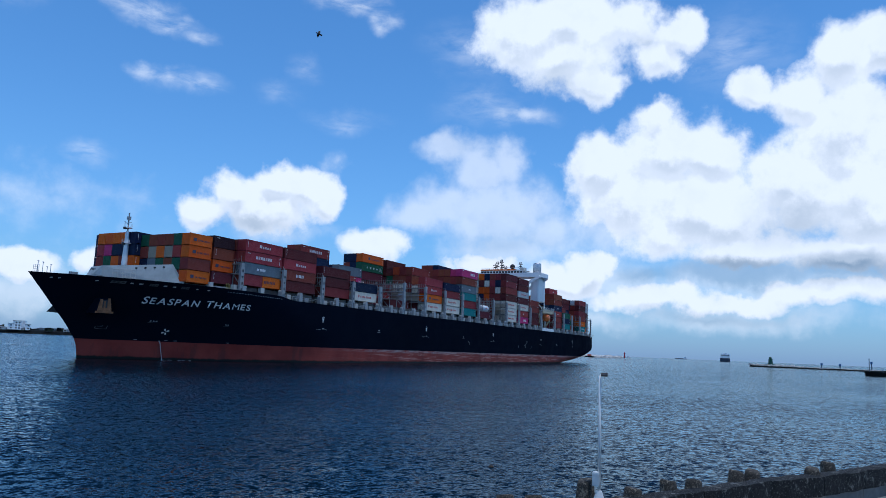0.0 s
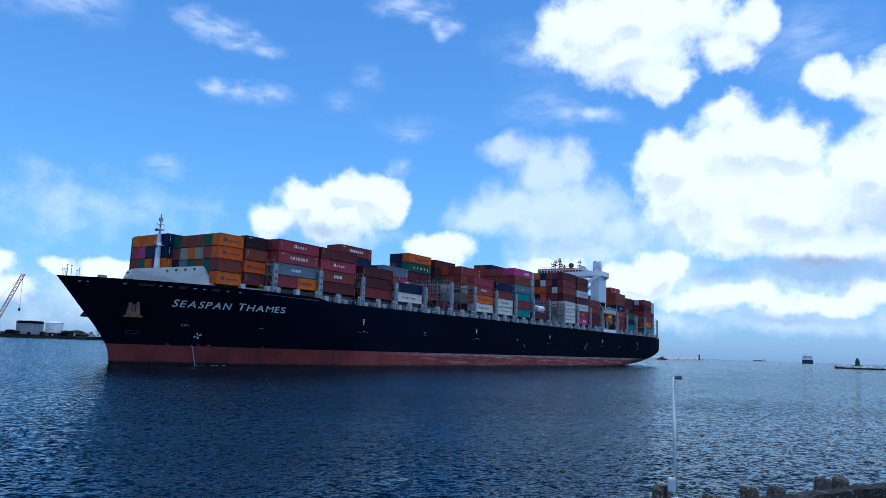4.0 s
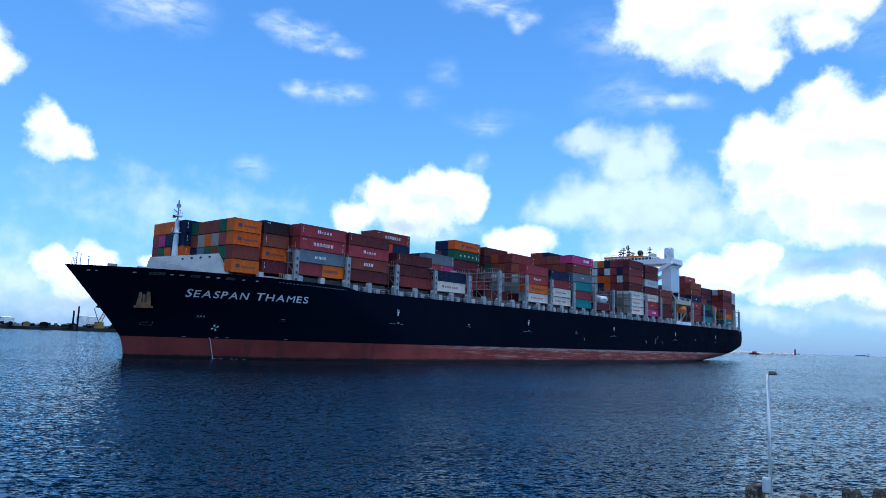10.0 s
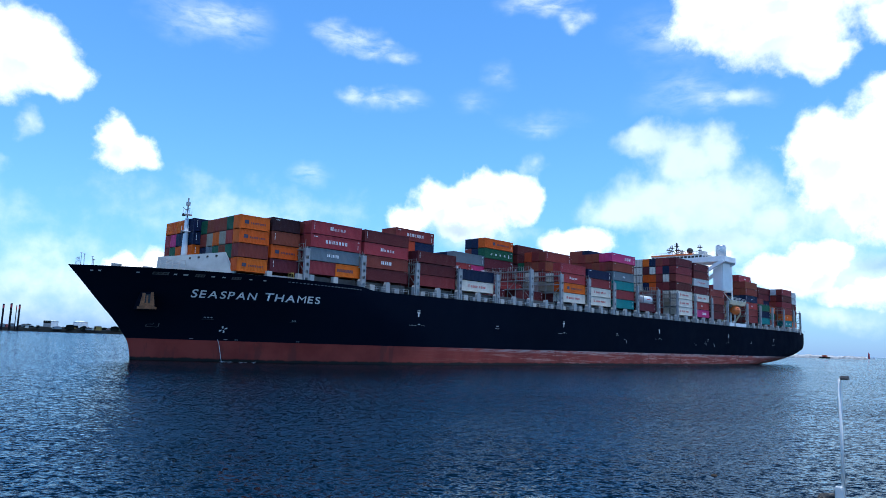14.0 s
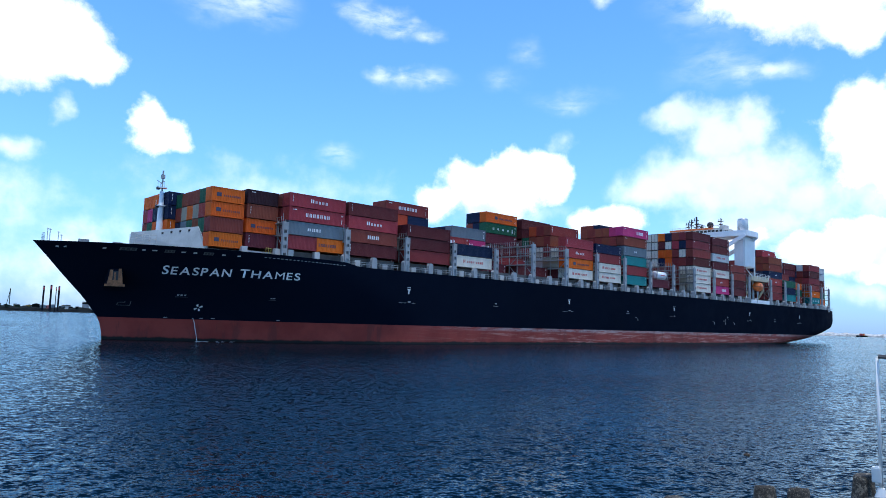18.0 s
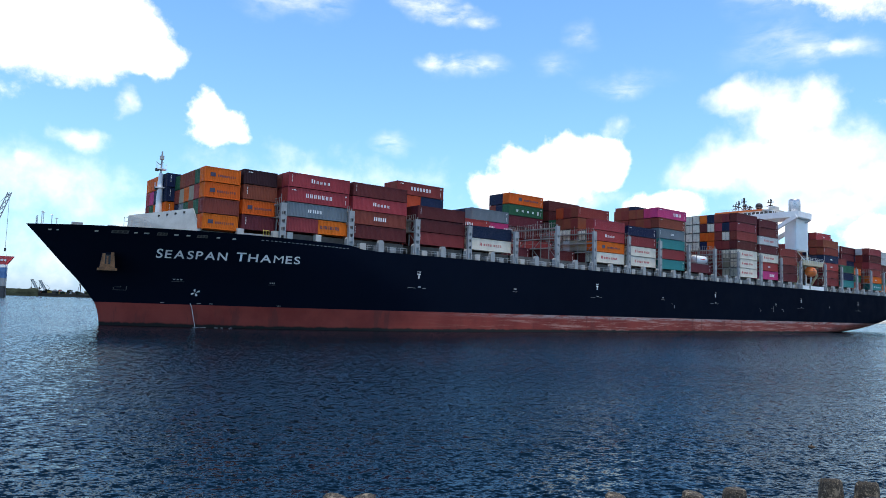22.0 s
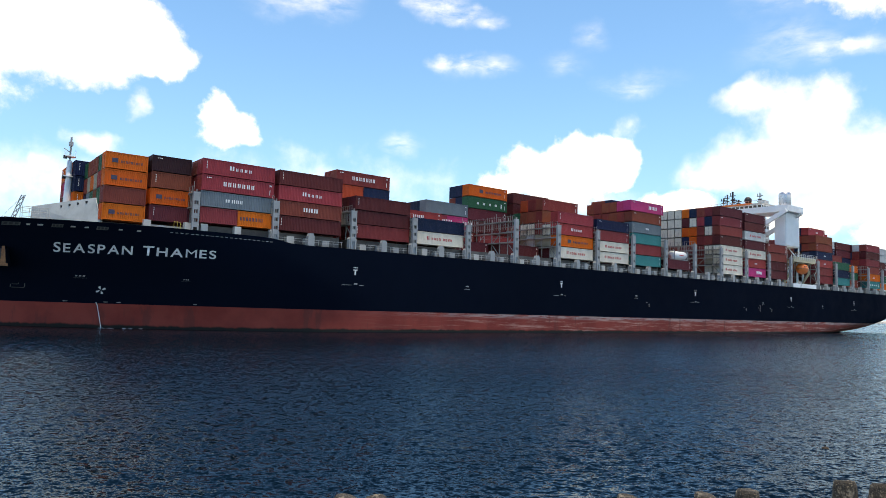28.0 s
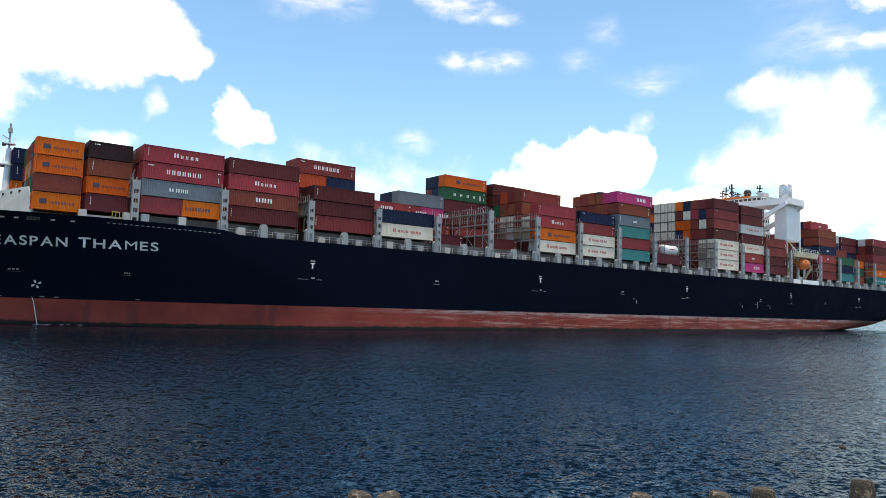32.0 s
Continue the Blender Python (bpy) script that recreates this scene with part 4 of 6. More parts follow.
    for k in range(19):
        beam(bm, (226.2, -11.0 + 1.15 * k, 43.4), (226.2, -11.0 + 1.15 * k, 44.3), 0.07, sides=4)
    beam(bm, (226.2, -11.0, 44.3), (226.2, 10.6, 44.3), 0.08, sides=4)
    part("roof_rail", bm, PALE, house)
    # boat deck: columns, platforms, davits and the orange lifeboat
    cream = surface("cream_davit", (0.52, 0.43, 0.27), 0.5)
    for x in (231.5, 238.0, 242.0):
        bm = bmesh.new()
        beam(bm, (x, -17.0, 14.2), (x, -17.0, 24.0), 0.5)
        part("column", bm, WHITE, house)
    slab("boat_platform", cream, house, (227.6, 243.0, -20.6, -13.2, 23.5, 23.9), (227.8, 243.0, -20.8, -20.4, 23.3, 25.0))
    slab("embarkation_deck", WHITE, house, (227.0, 243.0, -21.0, -13.2, 14.6, 16.2))
    for x in (229.4, 241.8):
        bm = bmesh.new()
        beam(bm, (x, -16.6, 16.2), (x + 0.6, -18.9, 20.2), 0.9, 0.6)
        beam(bm, (x + 0.6, -18.9, 20.0), (x, -18.4, 23.0), 0.8, 0.5)
        beam(bm, (x, -18.5, 22.8), (x + 0.4, -20.8, 23.6), 0.6, 0.4)
        part("davit", bm, cream, house)
    bm = bmesh.new()
    bmesh.ops.create_uvsphere(bm, u_segments=22, v_segments=14, radius=1.0, matrix=Matrix.Translation((236.0, -19.6, 21.3)) @ Matrix.Diagonal((3.0, 1.7, 1.75, 1)))
    boat = part("lifeboat", bm, ORANGE, house, "closed orange lifeboat", True)
    bm = bmesh.new()
    bmesh.ops.create_uvsphere(bm, u_segments=22, v_segments=14, radius=1.0, matrix=Matrix.Translation((236.0, -19.6, 21.3)) @ Matrix.Diagonal((3.07, 1.78, 0.15, 1)))
    part("rubbing_band", bm, BLACK, boat, "dark rubbing band")
    for k in range(3):
        slab("boat_window", GLASS, boat, (234.6 + 1.1 * k, 235.2 + 1.1 * k, -21.16, -20.9, 21.8, 22.1))
    bm = bmesh.new()
    for k in range(12):
        beam(bm, (227.2 + 1.4 * k, -20.9, 24.0), (227.2 + 1.4 * k, -20.9, 26.0), 0.06, sides=4)
    for z in (25.0, 25.5, 26.0):
        beam(bm, (227.2, -20.9, z), (242.6, -20.9, z), 0.06, sides=4)
    part("boat_deck_rail", bm, WHITE, house)
    for x, y in ((226.5, -20.5), (243.6, -20.5)):
        bm = bmesh.new()
        for k in range(5):
            beam(bm, (x, y, 16 + 2 * k), (x + 0.9 * (-1) ** k, y, 18 + 2 * k), 0.14)
        part("stair", bm, PALE, house)
    # stern rail and mooring gear
    bm = bmesh.new()
    for k in range(14):
        y = -13 + 2 * k
        beam(bm, (330.2, y, 15.0), (330.2, y, 16.3), 0.07, sides=4)
    for z in (15.6, 16.0, 16.3):
        beam(bm, (330.2, -13, z), (330.2, 13, z), 0.06, sides=4)
    part("stern_rail", bm, PALE, ship)
    slab("stern_store", PALE, ship, (318.0, 322.0, -15.5, -12.5, 14.0, 17.0))
    for x in (322.0, 326.0):
        slab("stern_fairlead", PALE, ship, (x, x + 0.8, -15.9 + (x - 322) * 0.25, -15.2 + (x - 322) * 0.25, 14.6, 15.6))


build_house()

# ---- the cargo ----
CARGO = []          # (object, pose in the ship's space)
TIER, COLUMN = 2.61, 2.52


def zigzag(bm, length, height, count, place, depth=0.045):
    """A corrugated panel; place maps (along, up, out) into the box's space."""
    lo, hi = [], []
    for i in range(count):
        for f, d in ((0.0, 0), (0.25, 0), (0.5, depth), (0.75, depth)):
            a = (i + f + 0.125) * length / count
            lo.append(bm.verts.new(place(a, 0, -d)))
            hi.append(bm.verts.new(place(a, height, -d)))
    for i in range(len(lo) - 1):
        bm.faces.new((lo[i], lo[i + 1], hi[i + 1], hi[i]))


def container_mesh(name, length):
    """A steel box: corner castings and posts, rails raised off the box below, corrugated sides, roof and floor."""
    w, h, foot = 2.438, 2.575, 0.11
    bm = bmesh.new()
    for x in (0, length - 0.16):
        for y in (-w / 2, w / 2 - 0.16):
            box(bm, x, x + 0.16, y, y + 0.16, 0, h)
            for z in (0, h - 0.13):
                box(bm, x - 0.006, x + 0.186, y - 0.008, y + 0.168, z, z + 0.13)
    for y in (-w / 2 + 0.004, w / 2 - 0.104):
        box(bm, 0.16, length - 0.16, y, y + 0.1, foot, 0.24)
        box(bm, 0.16, length - 0.16, y, y + 0.1, h - 0.12, h - 0.02)
    for x in (0.004, length - 0.104):
        box(bm, x, x + 0.1, -w / 2 + 0.16, w / 2 - 0.16, foot, 0.22)
        box(bm, x, x + 0.1, -w / 2 + 0.16, w / 2 - 0.16, h - 0.14, h - 0.02)
    ribs = int(length / 0.29)
    zigzag(bm, length - 0.3, h - 0.32, ribs, lambda a, u, d: (0.15 + a, -w / 2 + 0.02 - d, 0.21 + u))
    zigzag(bm, length - 0.3, h - 0.32, ribs, lambda a, u, d: (0.15 + a, w / 2 - 0.02 + d, 0.21 + u))
    zigzag(bm, w - 0.3, h - 0.32, 8, lambda a, u, d: (length - 0.02 + d, -w / 2 + 0.15 + a, 0.21 + u))
    box(bm, 0.03, 0.09, -w / 2 + 0.15, w / 2 - 0.15, 0.2, h - 0.1)
    box(bm, 0.1, length - 0.1, -w / 2 + 0.08, w / 2 - 0.08, h - 0.06, h - 0.04)
    box(bm, 0.1, length - 0.1, -w / 2 + 0.1, w / 2 - 0.1, foot + 0.02, foot + 0.05)
    for f in (0.3, 0.5, 0.7):
        box(bm, length * f - 0.05, length * f + 0.05, -w / 2 + 0.3, w / 2 - 0.3, 0.03, foot + 0.02)
    mesh = mesh_of(name, bm)
    mesh.materials.append(PAINTS["r"])
    return mesh


def lock_rods():
    bm = bmesh.new()
    for y in (-0.85, -0.38, 0.38, 0.85):
        beam(bm, (-0.03, y, 0.16), (-0.03, y, 2.48), 0.05, sides=5)
        box(bm, -0.03, 0.02, y - 0.05, y + 0.2, 1.1, 1.16)
    box(bm, -0.012, 0.035, -1.06, -0.012, 0.24, 2.42)
    box(bm, -0.012, 0.035, 0.012, 1.06, 0.24, 2.42)
    mesh = mesh_of("end_door", bm)
    mesh.materials.append(PAINTS["r"])
    return mesh


# black strips on white boxes' ends: painted shade of the gaps around and between doors
def gap_shade_mesh():
    bm = bmesh.new()
    for y in (-1.2, -0.03, 1.1):
        box(bm, -0.022, -0.006, y, y + (0.06 if y == -0.03 else 0.1), 0.05, 2.55)
    for z in (0.02, 2.45):
        box(bm, -0.024, -0.004, -1.2, 1.2, z, z + 0.1)
    mesh = mesh_of("door_seal", bm)
    mesh.materials.append(BLACK)
    return mesh


GAP_SHADE = gap_shade_mesh()
BOX40, BOX20, RODS = container_mesh("box_long", 12.192), container_mesh("box_short", 6.058), lock_rods()
# marks on the long side: bars in place of lettering: (along, up, width, height)
MARKS = {
    "K": ("w", [(4.4, 1.0, 0.75, 0.95)] + [(5.4 + 0.75 * i, 1.0, 0.42, 0.7) for i in range(4)]),
    "H": ("w", [(3.5 + 0.78 * i, 0.9, 0.52, 0.95) for i in range(7)]),
    "M": ("w", [(4.0, 0.95, 0.7, 0.7), (5.0, 0.9, 0.6, 0.8), (5.75, 0.9, 0.5, 0.8), (6.4, 0.9, 0.42, 0.8)]),
    "L": ("b", [(0.9, 0.9, 0.95, 0.85)] + [(2.15 + 0.36 * i, 0.95, 0.24, 0.5) for i in range(9)]),
    "Q": ("b", [(3.3, 0.9, 1.2, 0.95)] + [(5.2 + 0.52 * i, 0.95, 0.36, 0.6) for i in range(10)]),
    "Y": ("k", [(3.0, 0.9, 0.6, 0.95)] + [(4.1 + 0.62 * i + (0.4 if i > 3 else 0), 0.95, 0.42, 0.7) for i in range(8)]),
    "V": ("w", [(4.7 + 1.0 * i, 0.85, 0.8, 1.0) for i in range(3)]),
    "U": ("w", [(2.6 + 1.9 * i, 0.9, 0.6, 0.7) for i in range(4)] + [(10.2, 0.5, 0.4, 1.4)]),
    "N": ("w", [(6.6 + 1.1 * i, 0.75, 0.85, 1.15) for i in range(3)]),
    "g": ("b", [(0.4 + 0.5 * i, 0.9, 0.36, 0.8) for i in range(8)]),
    "x": ("w", [(5.6, 0.95, 0.5, 0.6), (6.3, 0.95, 0.7, 0.6)]),
}
MARK_MESH = {}
INKS = {"w": LETTER, "b": surface("dark_blue_ink", (0.03, 0.03, 0.07), 0.5), "k": surface("red_ink", (0.45, 0.04, 0.05), 0.5)}


def mark_mesh(code):
    if code not in MARK_MESH:
        MARK_MESH[code] = []
        for a, z, w, h in MARKS[code][1]:
            bm = bmesh.new()
            if w > 0.9:
                box(bm, a, a + w * 0.9, -1.232, -1.205, z + h * 0.1, z + h * 0.88)
            else:
                stroke = w * 0.34
                for f in (0.0, 0.58):
                    box(bm, a + w * f, a + w * f + stroke, -1.232, -1.205, z + h * 0.14, z + h * 0.86)
            MARK_MESH[code].append(mesh_of("letter_bar", bm))
            MARK_MESH[code][-1].materials.append(INKS[MARKS[code][0]])
    return MARK_MESH[code]


def serial_mesh(spots):
    bm = bmesh.new()
    for a, z, w, h in spots:
        box(bm, a, a + w, -1.230, -1.205, z, z + h)
    mesh = mesh_of("serial_marking", bm)
    mesh.materials.append(LETTER)
    return mesh


# number plates of the boxes: an upright column, or a row under the top rail
COLUMN_PLATE = serial_mesh([(0.62, 0.95 + 0.26 * k, 0.11, 0.15) for k in range(5)])
ROW_PLATE = serial_mesh([(0.75, 2.05, 0.2, 0.15), (1.05, 2.05, 0.5, 0.15)])
AFT_PLATE = serial_mesh([(-0.75, 1.95, 0.16, 0.24), (-0.5, 1.95, 0.12, 0.24), (-0.7, 0.5, 0.08, 0.9)])


def put_container(x, y, z, colour, mark="", short=False, tall=1.0):
    """A shipping container with its fore lower edge at x."""
    ob = new("shipping_container", BOX20 if short else BOX40)
    ob.material_slots[0].link = "OBJECT"
    ob.material_slots[0].material = PAINTS[colour]
    ob.scale.z = tall
    if colour == "p" and mark == "N" and z > 28:
        ob.scale.x, x = 1.12, x - 0.6      # an extra long box
    length = "short" if short else "long"
    marked = ", marked with bars" if mark else ""
    tagged(ob, f"{WORDS[colour]} corrugated steel {length} shipping container{marked}", "shipping container", "containers on the ship")
    rods = new("end_door", RODS)
    rods.parent = ob
    rods.material_slots[0].link = "OBJECT"
    rods.material_slots[0].material = PAINTS[colour]
    if colour == "w":
        new("door_seal", GAP_SHADE).parent = ob
    if mark:
        for mesh in mark_mesh(mark):
            new("letter_bar", mesh).parent = ob
    plates = random.random()
    if colour != "w" and plates < 0.5:
        serial = new("serial_marking", COLUMN_PLATE if plates < 0.35 else ROW_PLATE)
        serial.parent = ob
        tagged(serial, kind="stuff")
    if 0.3 < plates < 0.7 and not short:
        serial = new("serial_marking", AFT_PLATE)
        serial.parent, serial.location = ob, (12.1, 0, 0)
        tagged(serial, kind="stuff")
    CARGO.append((ob, pose(x + random.uniform(-0.03, 0.03), y + random.uniform(-0.03, 0.03), z)))


def column_y(c):
    return -20.16 + COLUMN * (c + 0.5)


def put_column(x, c, text, base=17.0, short=False, tier=TIER):
    """A stack from the bottom up: colour[:mark], a pair of short boxes as a+b, - for none."""
    for k, word in enumerate(text.split()):
        z = base + tier * k
        if word == "-":
            continue
        if "+" in word:
            for i, half in enumerate(word.split("+")):
                colour, _, mark = half.partition(":")
                put_container(x + 6.13 * i, column_y(c), z, colour, mark, True, tier / TIER)
        else:
            colour, _, mark = word.partition(":")
            put_container(x, column_y(c), z, colour, mark, short, tier / TIER)


FILL = []


def put_fill(x, c0, c1, tiers, length=12.19, base=17.0):
    for c in range(c0, c1 + 1):
        n = tiers - (1 if random.random() < 0.15 else 0)
        for k in range(n):
            FILL.append((x, column_y(c), base + TIER * k, length))


def build_cargo():
    # first bay: short boxes, the starboard half set forward
    for c, text in ((1, "o:L r o:L o:L"), (2, "r e k e"), (3, "r n y n"), (4, "r e o n"), (5, "r g y n"), (6, "r b n e")):
        put_column(22.2, c, text, 16.3, True)
    for c, text in ((7, "r o b b b"), (8, "r n b o"), (9, "r o b o"), (10, "r e p o"), (11, "r n k o")):
        put_column(20.7, c, text if c > 7 else "r o b b", 16.9, True)
    put_column(22.0, 12, "b b b b", 16.9, True)
    for c, text in ((1, "d o:L n z"), (2, "r r d z"), (3, "n d r r")):
        put_column(28.85, c, text, 16.8, True)
    B = BAYS
    columns = (
        (0, 0, "r+o:g g:M k:H k:K"), (0, 1, "r d r r"), (1, 0, "d r:V k:K d"), (1, 1, "d r r d"), (1, 2, "r d r r"),
        (2, 0, "r d d"), (2, 1, "- e d"), (2, 2, "r d r"), (2, 3, "r r d v+b r:H"), (2, 4, "r r d d r"),
        (3, 0, "w:Y b"), (3, 1, "r d"), (3, 2, "r d"), (3, 3, "d r k:V"),
        (4, 3, "d"), (4, 4, "r"), (4, 5, "d r"), (4, 6, "d b k:V+p:V g"), (4, 7, "d b r b"), (4, 8, "d b r b"),
        (5, 2, "d"), (5, 3, "r"), (5, 4, "d"), (5, 5, "d r"), (5, 6, "d d d d e:U o:Q"), (5, 7, "r d d d b b"), (5, 8, "r d d d r b"),
        (6, 0, "w:Y o:Q k:K k"), (6, 1, "d y w"), (6, 2, "n y r n n"), (6, 3, "d s w n n"), (6, 4, "d y w n v"), (6, 5, "r s k e"), (6, 6, "d d d d d d"), (6, 7, "d d d d d r"), (6, 8, "d d d d d d"),
        (7, 0, "w:Y w:Y r b"), (7, 1, "r r d r"), (7, 2, "r d b n"), (7, 3, "r d r n"), (7, 4, "r d r n"), (7, 5, "r d r n"),
        (8, 0, "t r t g:x n p:N"), (8, 1, "r d r b n p"), (8, 2, "r d r r n n"), (8, 3, "r r d r n n"), (8, 4, "r r d r n n"), (8, 5, "r r d r n n"),
        (9, 7, "r r d n n n b"), (9, 8, "r r d n n n n"), (9, 9, "r r d n n r n"),
        (9, 0, "d"), (9, 1, "r"), (9, 5, "- - r o b o n"),
        (11, 0, "w:Y w:Y w:Y d r r d"), (11, 1, "w y w r w b r"), (11, 2, "r r r r r k r"), (11, 3, "r d r o o w b"), (11, 4, "r d r b o d o"),
        (11, 5, "r r r w w w w"), (11, 6, "r r r w w w w"), (11, 7, "- - r w w w w"), (11, 8, "- - r o b o d"), (11, 9, "- - r o b o d"),
        (12, 0, "p:N k:x w:Y d s:Y d d"), (12, 1, "r r d d r r d"), (12, 2, "- - - - - r d"),
        (13, 0, "d d r r"), (13, 1, "d r r r+s"), (13, 2, "r r d b"),
        (14, 0, "r r k:x b:x n n"), (14, 1, "r r d b n n k:x"), (14, 2, "- - - - b n b"),
        (15, 0, "t b e"), (15, 1, "r r d r"), (15, 2, "r d r k b r+s"), (15, 3, "- - - k r r k"),
        (16, 1, "r e o"), (16, 2, "r r k b d d"), (16, 3, "- - d r b r"),
        (17, 0, "t:U o:x r r d r"), (17, 1, "e o d r r s"), (17, 2, "- - - b r d"),
        (18, 1, "o e d d s s"), (18, 2, "o o d r r s"),
    )
    rows = {(bay, c): text.split() for bay, c, text in columns}
    for (bay, c), words in rows.items():
        words = list(words)
        tier = 2.82 if bay == 11 else 2.76 if bay > 10 else 2.78 if bay == 8 else 2.7 if bay == 6 else TIER
        if bay == 2 and c > 2:
            tier = 2.75
        if bay == 6 and 1 < c < 6:
            tier = 2.86
        if c > 5 and bay < 10:
            tier = {4: 2.98, 5: 2.85, 6: 2.80, 9: 2.88}.get(bay, tier)
        ahead, beside = rows.get((bay - 1, c), ()), rows.get((bay, c - 1), ())
        # boxes walled in on all sides join the inner stacks
        for k in range(min(len(ahead), len(beside), len(words) - 1)):
            if words[k] != "-" and "-" not in (ahead[k], beside[k]):
                FILL.append((B[bay], column_y(c), 17.0 + tier * k, 12.19))
                words[k] = "-"
        put_column(B[bay] - (1.1 if bay == 5 and c > 5 else 0), c, " ".join(words), tier=tier)
    put_fill(28.85, 4, 13, 4, 6.06, 16.8)
    for bay, c0, tiers in ((0, 2, 4), (1, 3, 4), (2, 5, 4), (3, 4, 3), (4, 9, 3), (5, 9, 4), (6, 9, 5), (7, 6, 4), (8, 6, 5), (9, 10, 5), (10, 6, 2), (11, 10, 6), (12, 3, 6), (13, 3, 4), (14, 3, 6), (15, 4, 5), (16, 4, 5), (17, 3, 5), (18, 3, 5)):
        put_fill(B[bay], c0, 15 if bay < 18 else 13, tiers)
    # tank container over the low stack
    tank = thing("tank_container", "white cylindrical tank container in a steel frame", "tank container")
    bm = bmesh.new()
    for x in (0, 5.9):
        for y in (-1.2, 1.05):
            box(bm, x, x + 0.15, y, y + 0.15, 0, 2.55)
        box(bm, x, x + 0.15, -1.2, 1.2, 2.42, 2.55)
        box(bm, x, x + 0.15, -1.2, 1.2, 0, 0.15)
    for y in (-1.2, 1.1):
        box(bm, 0.15, 5.9, y, y + 0.1, 0, 0.14)
    part("tank_frame", bm, GREY, tank)
    bm = bmesh.new()
    beam(bm, (0.25, 0, 1.32), (5.8, 0, 1.32), 2.25, sides=20)
    part("tank_shell", bm, WHITE, tank, "white tank shell", True)
    slab("tank_marking", INKS["k"], tank, (2.2, 4.4, -1.15, -1.12, 1.2, 1.45))
    CARGO.append((tank, pose(B[9] + 4.6, column_y(0), 17.0 + TIER)))
    # the stacks inboard, joined
    bm = bmesh.new()
    for x, y, z, length in FILL:
        box(bm, x, x + length, y - 1.219, y + 1.219, z, z + 2.57)
    m = bpy.data.materials.new("mixed_boxes")
    m.use_nodes = True
    n = Nodes(m.node_tree)
    pick = n.add("ShaderNodeValToRGB")
    pick.color_ramp.interpolation = "CONSTANT"
    shades = ((0.21, 0.04, 0.036), (0.115, 0.022, 0.026), (0.3, 0.04, 0.04), (0.23, 0.055, 0.036), (0.012, 0.024, 0.07), (0.6, 0.18, 0.02), (0.2, 0.07, 0.05), (0.5, 0.5, 0.48))
    for i, shade in enumerate(shades):
        stop = pick.color_ramp.elements[i] if i < 2 else pick.color_ramp.elements.new(i / 8)
        stop.position, stop.color = i / 8, (*shade, 1)
    n.put(pick.inputs[0], n.add("ShaderNodeNewGeometry").outputs["Random Per Island"])
    dirt = n.ramp(n.noise(n.add("ShaderNodeTexCoord").outputs["Object"], 0.8, 5), 0.35, 0.75, 0.75, 1.1)
    bsdf, out = n.add("ShaderNodeBsdfPrincipled"), n.add("ShaderNodeOutputMaterial")
    n.put(bsdf.inputs["Base Color"], n.mix(dirt, (0.03, 0.02, 0.02), pick.outputs[0]))
    bsdf.inputs["Roughness"].default_value = 0.6
    n.put(out.inputs[0], bsdf.outputs[0])
    inner = part("container_stacks", bm, m)
    tagged(inner, "tightly packed stacks of mixed steel containers inboard", "shipping containers", kind="stuff")
    CARGO.append((inner, pose(0, 0, 0)))


build_cargo()


# ---- wash along the hull ----
def build_wash():
    bm = bmesh.new()
    pts = [on_hull(24.0, 4.0, 0.05), on_hull(24.2, 3.4, 0.5), on_hull(24.5, 2.0, 0.8), on_hull(24.9, 0.0, 1.0), on_hull(25.0, -0.5, 1.0)]
    for a, b in zip(pts, pts[1:]):
        beam(bm, a, b, 0.1, sides=6)
    part("discharge_jet", bm, FOAM, ship, "white stream of discharged water")
    rng = random.Random(11)
    for k in range(5):
        x = 25.0 + 1.3 * k + rng.uniform(-0.3, 0.3)
        long, wide = rng.uniform(0.3, 0.75) * (1.2 if k < 2 else 0.8), rng.uniform(0.16, 0.4) * (1.8 if k < 3 else 0.8)
        level = x * math.sin(radians(TRIM)) - 0.07
        p = on_hull(x, 0.0, 0.5 + wide + rng.uniform(0, 0.5))
        bm = bmesh.new()
        ring = [bm.verts.new((p.x + long * math.cos(a) * rng.uniform(0.75, 1.2), p.y + wide * math.sin(a) * rng.uniform(0.6, 1.3), level)) for a in (2 * math.pi * i / 11 for i in range(11))]
        peak = bm.verts.new((p.x, p.y, level + 0.05))
        for a, b in zip(ring, ring[1:] + ring[:1]):
            bm.faces.new((a, b, peak))
        part("foam_patch", bm, FOAM, ship)


build_wash()


# ---- the near shore: parapet, pavement, terrace ----
EDGE = ((-60, 34), (-30, 21.4), (-10, 14.0), (5, 8.0), (10.9, 5.6), (15.3, 3.55), (17.6, 2.2), (20.3, 0.85), (22.1, -0.35), (24.1, -1.45), (26.2, -2.55), (34, -6.6), (60, -20), (150, -62))


def edge_points(step):
    """Points along the parapet's outer edge with the way inland."""
    made = []
    for a, b in zip(EDGE, EDGE[1:]):
        a, b = Vector(a), Vector(b)
        n = max(1, round((b - a).length / step))
        for i in range(n):
            d = (b - a).normalized()
            made.append((a.lerp(b, i / n), Vector((d.y, -d.x))))
    return made


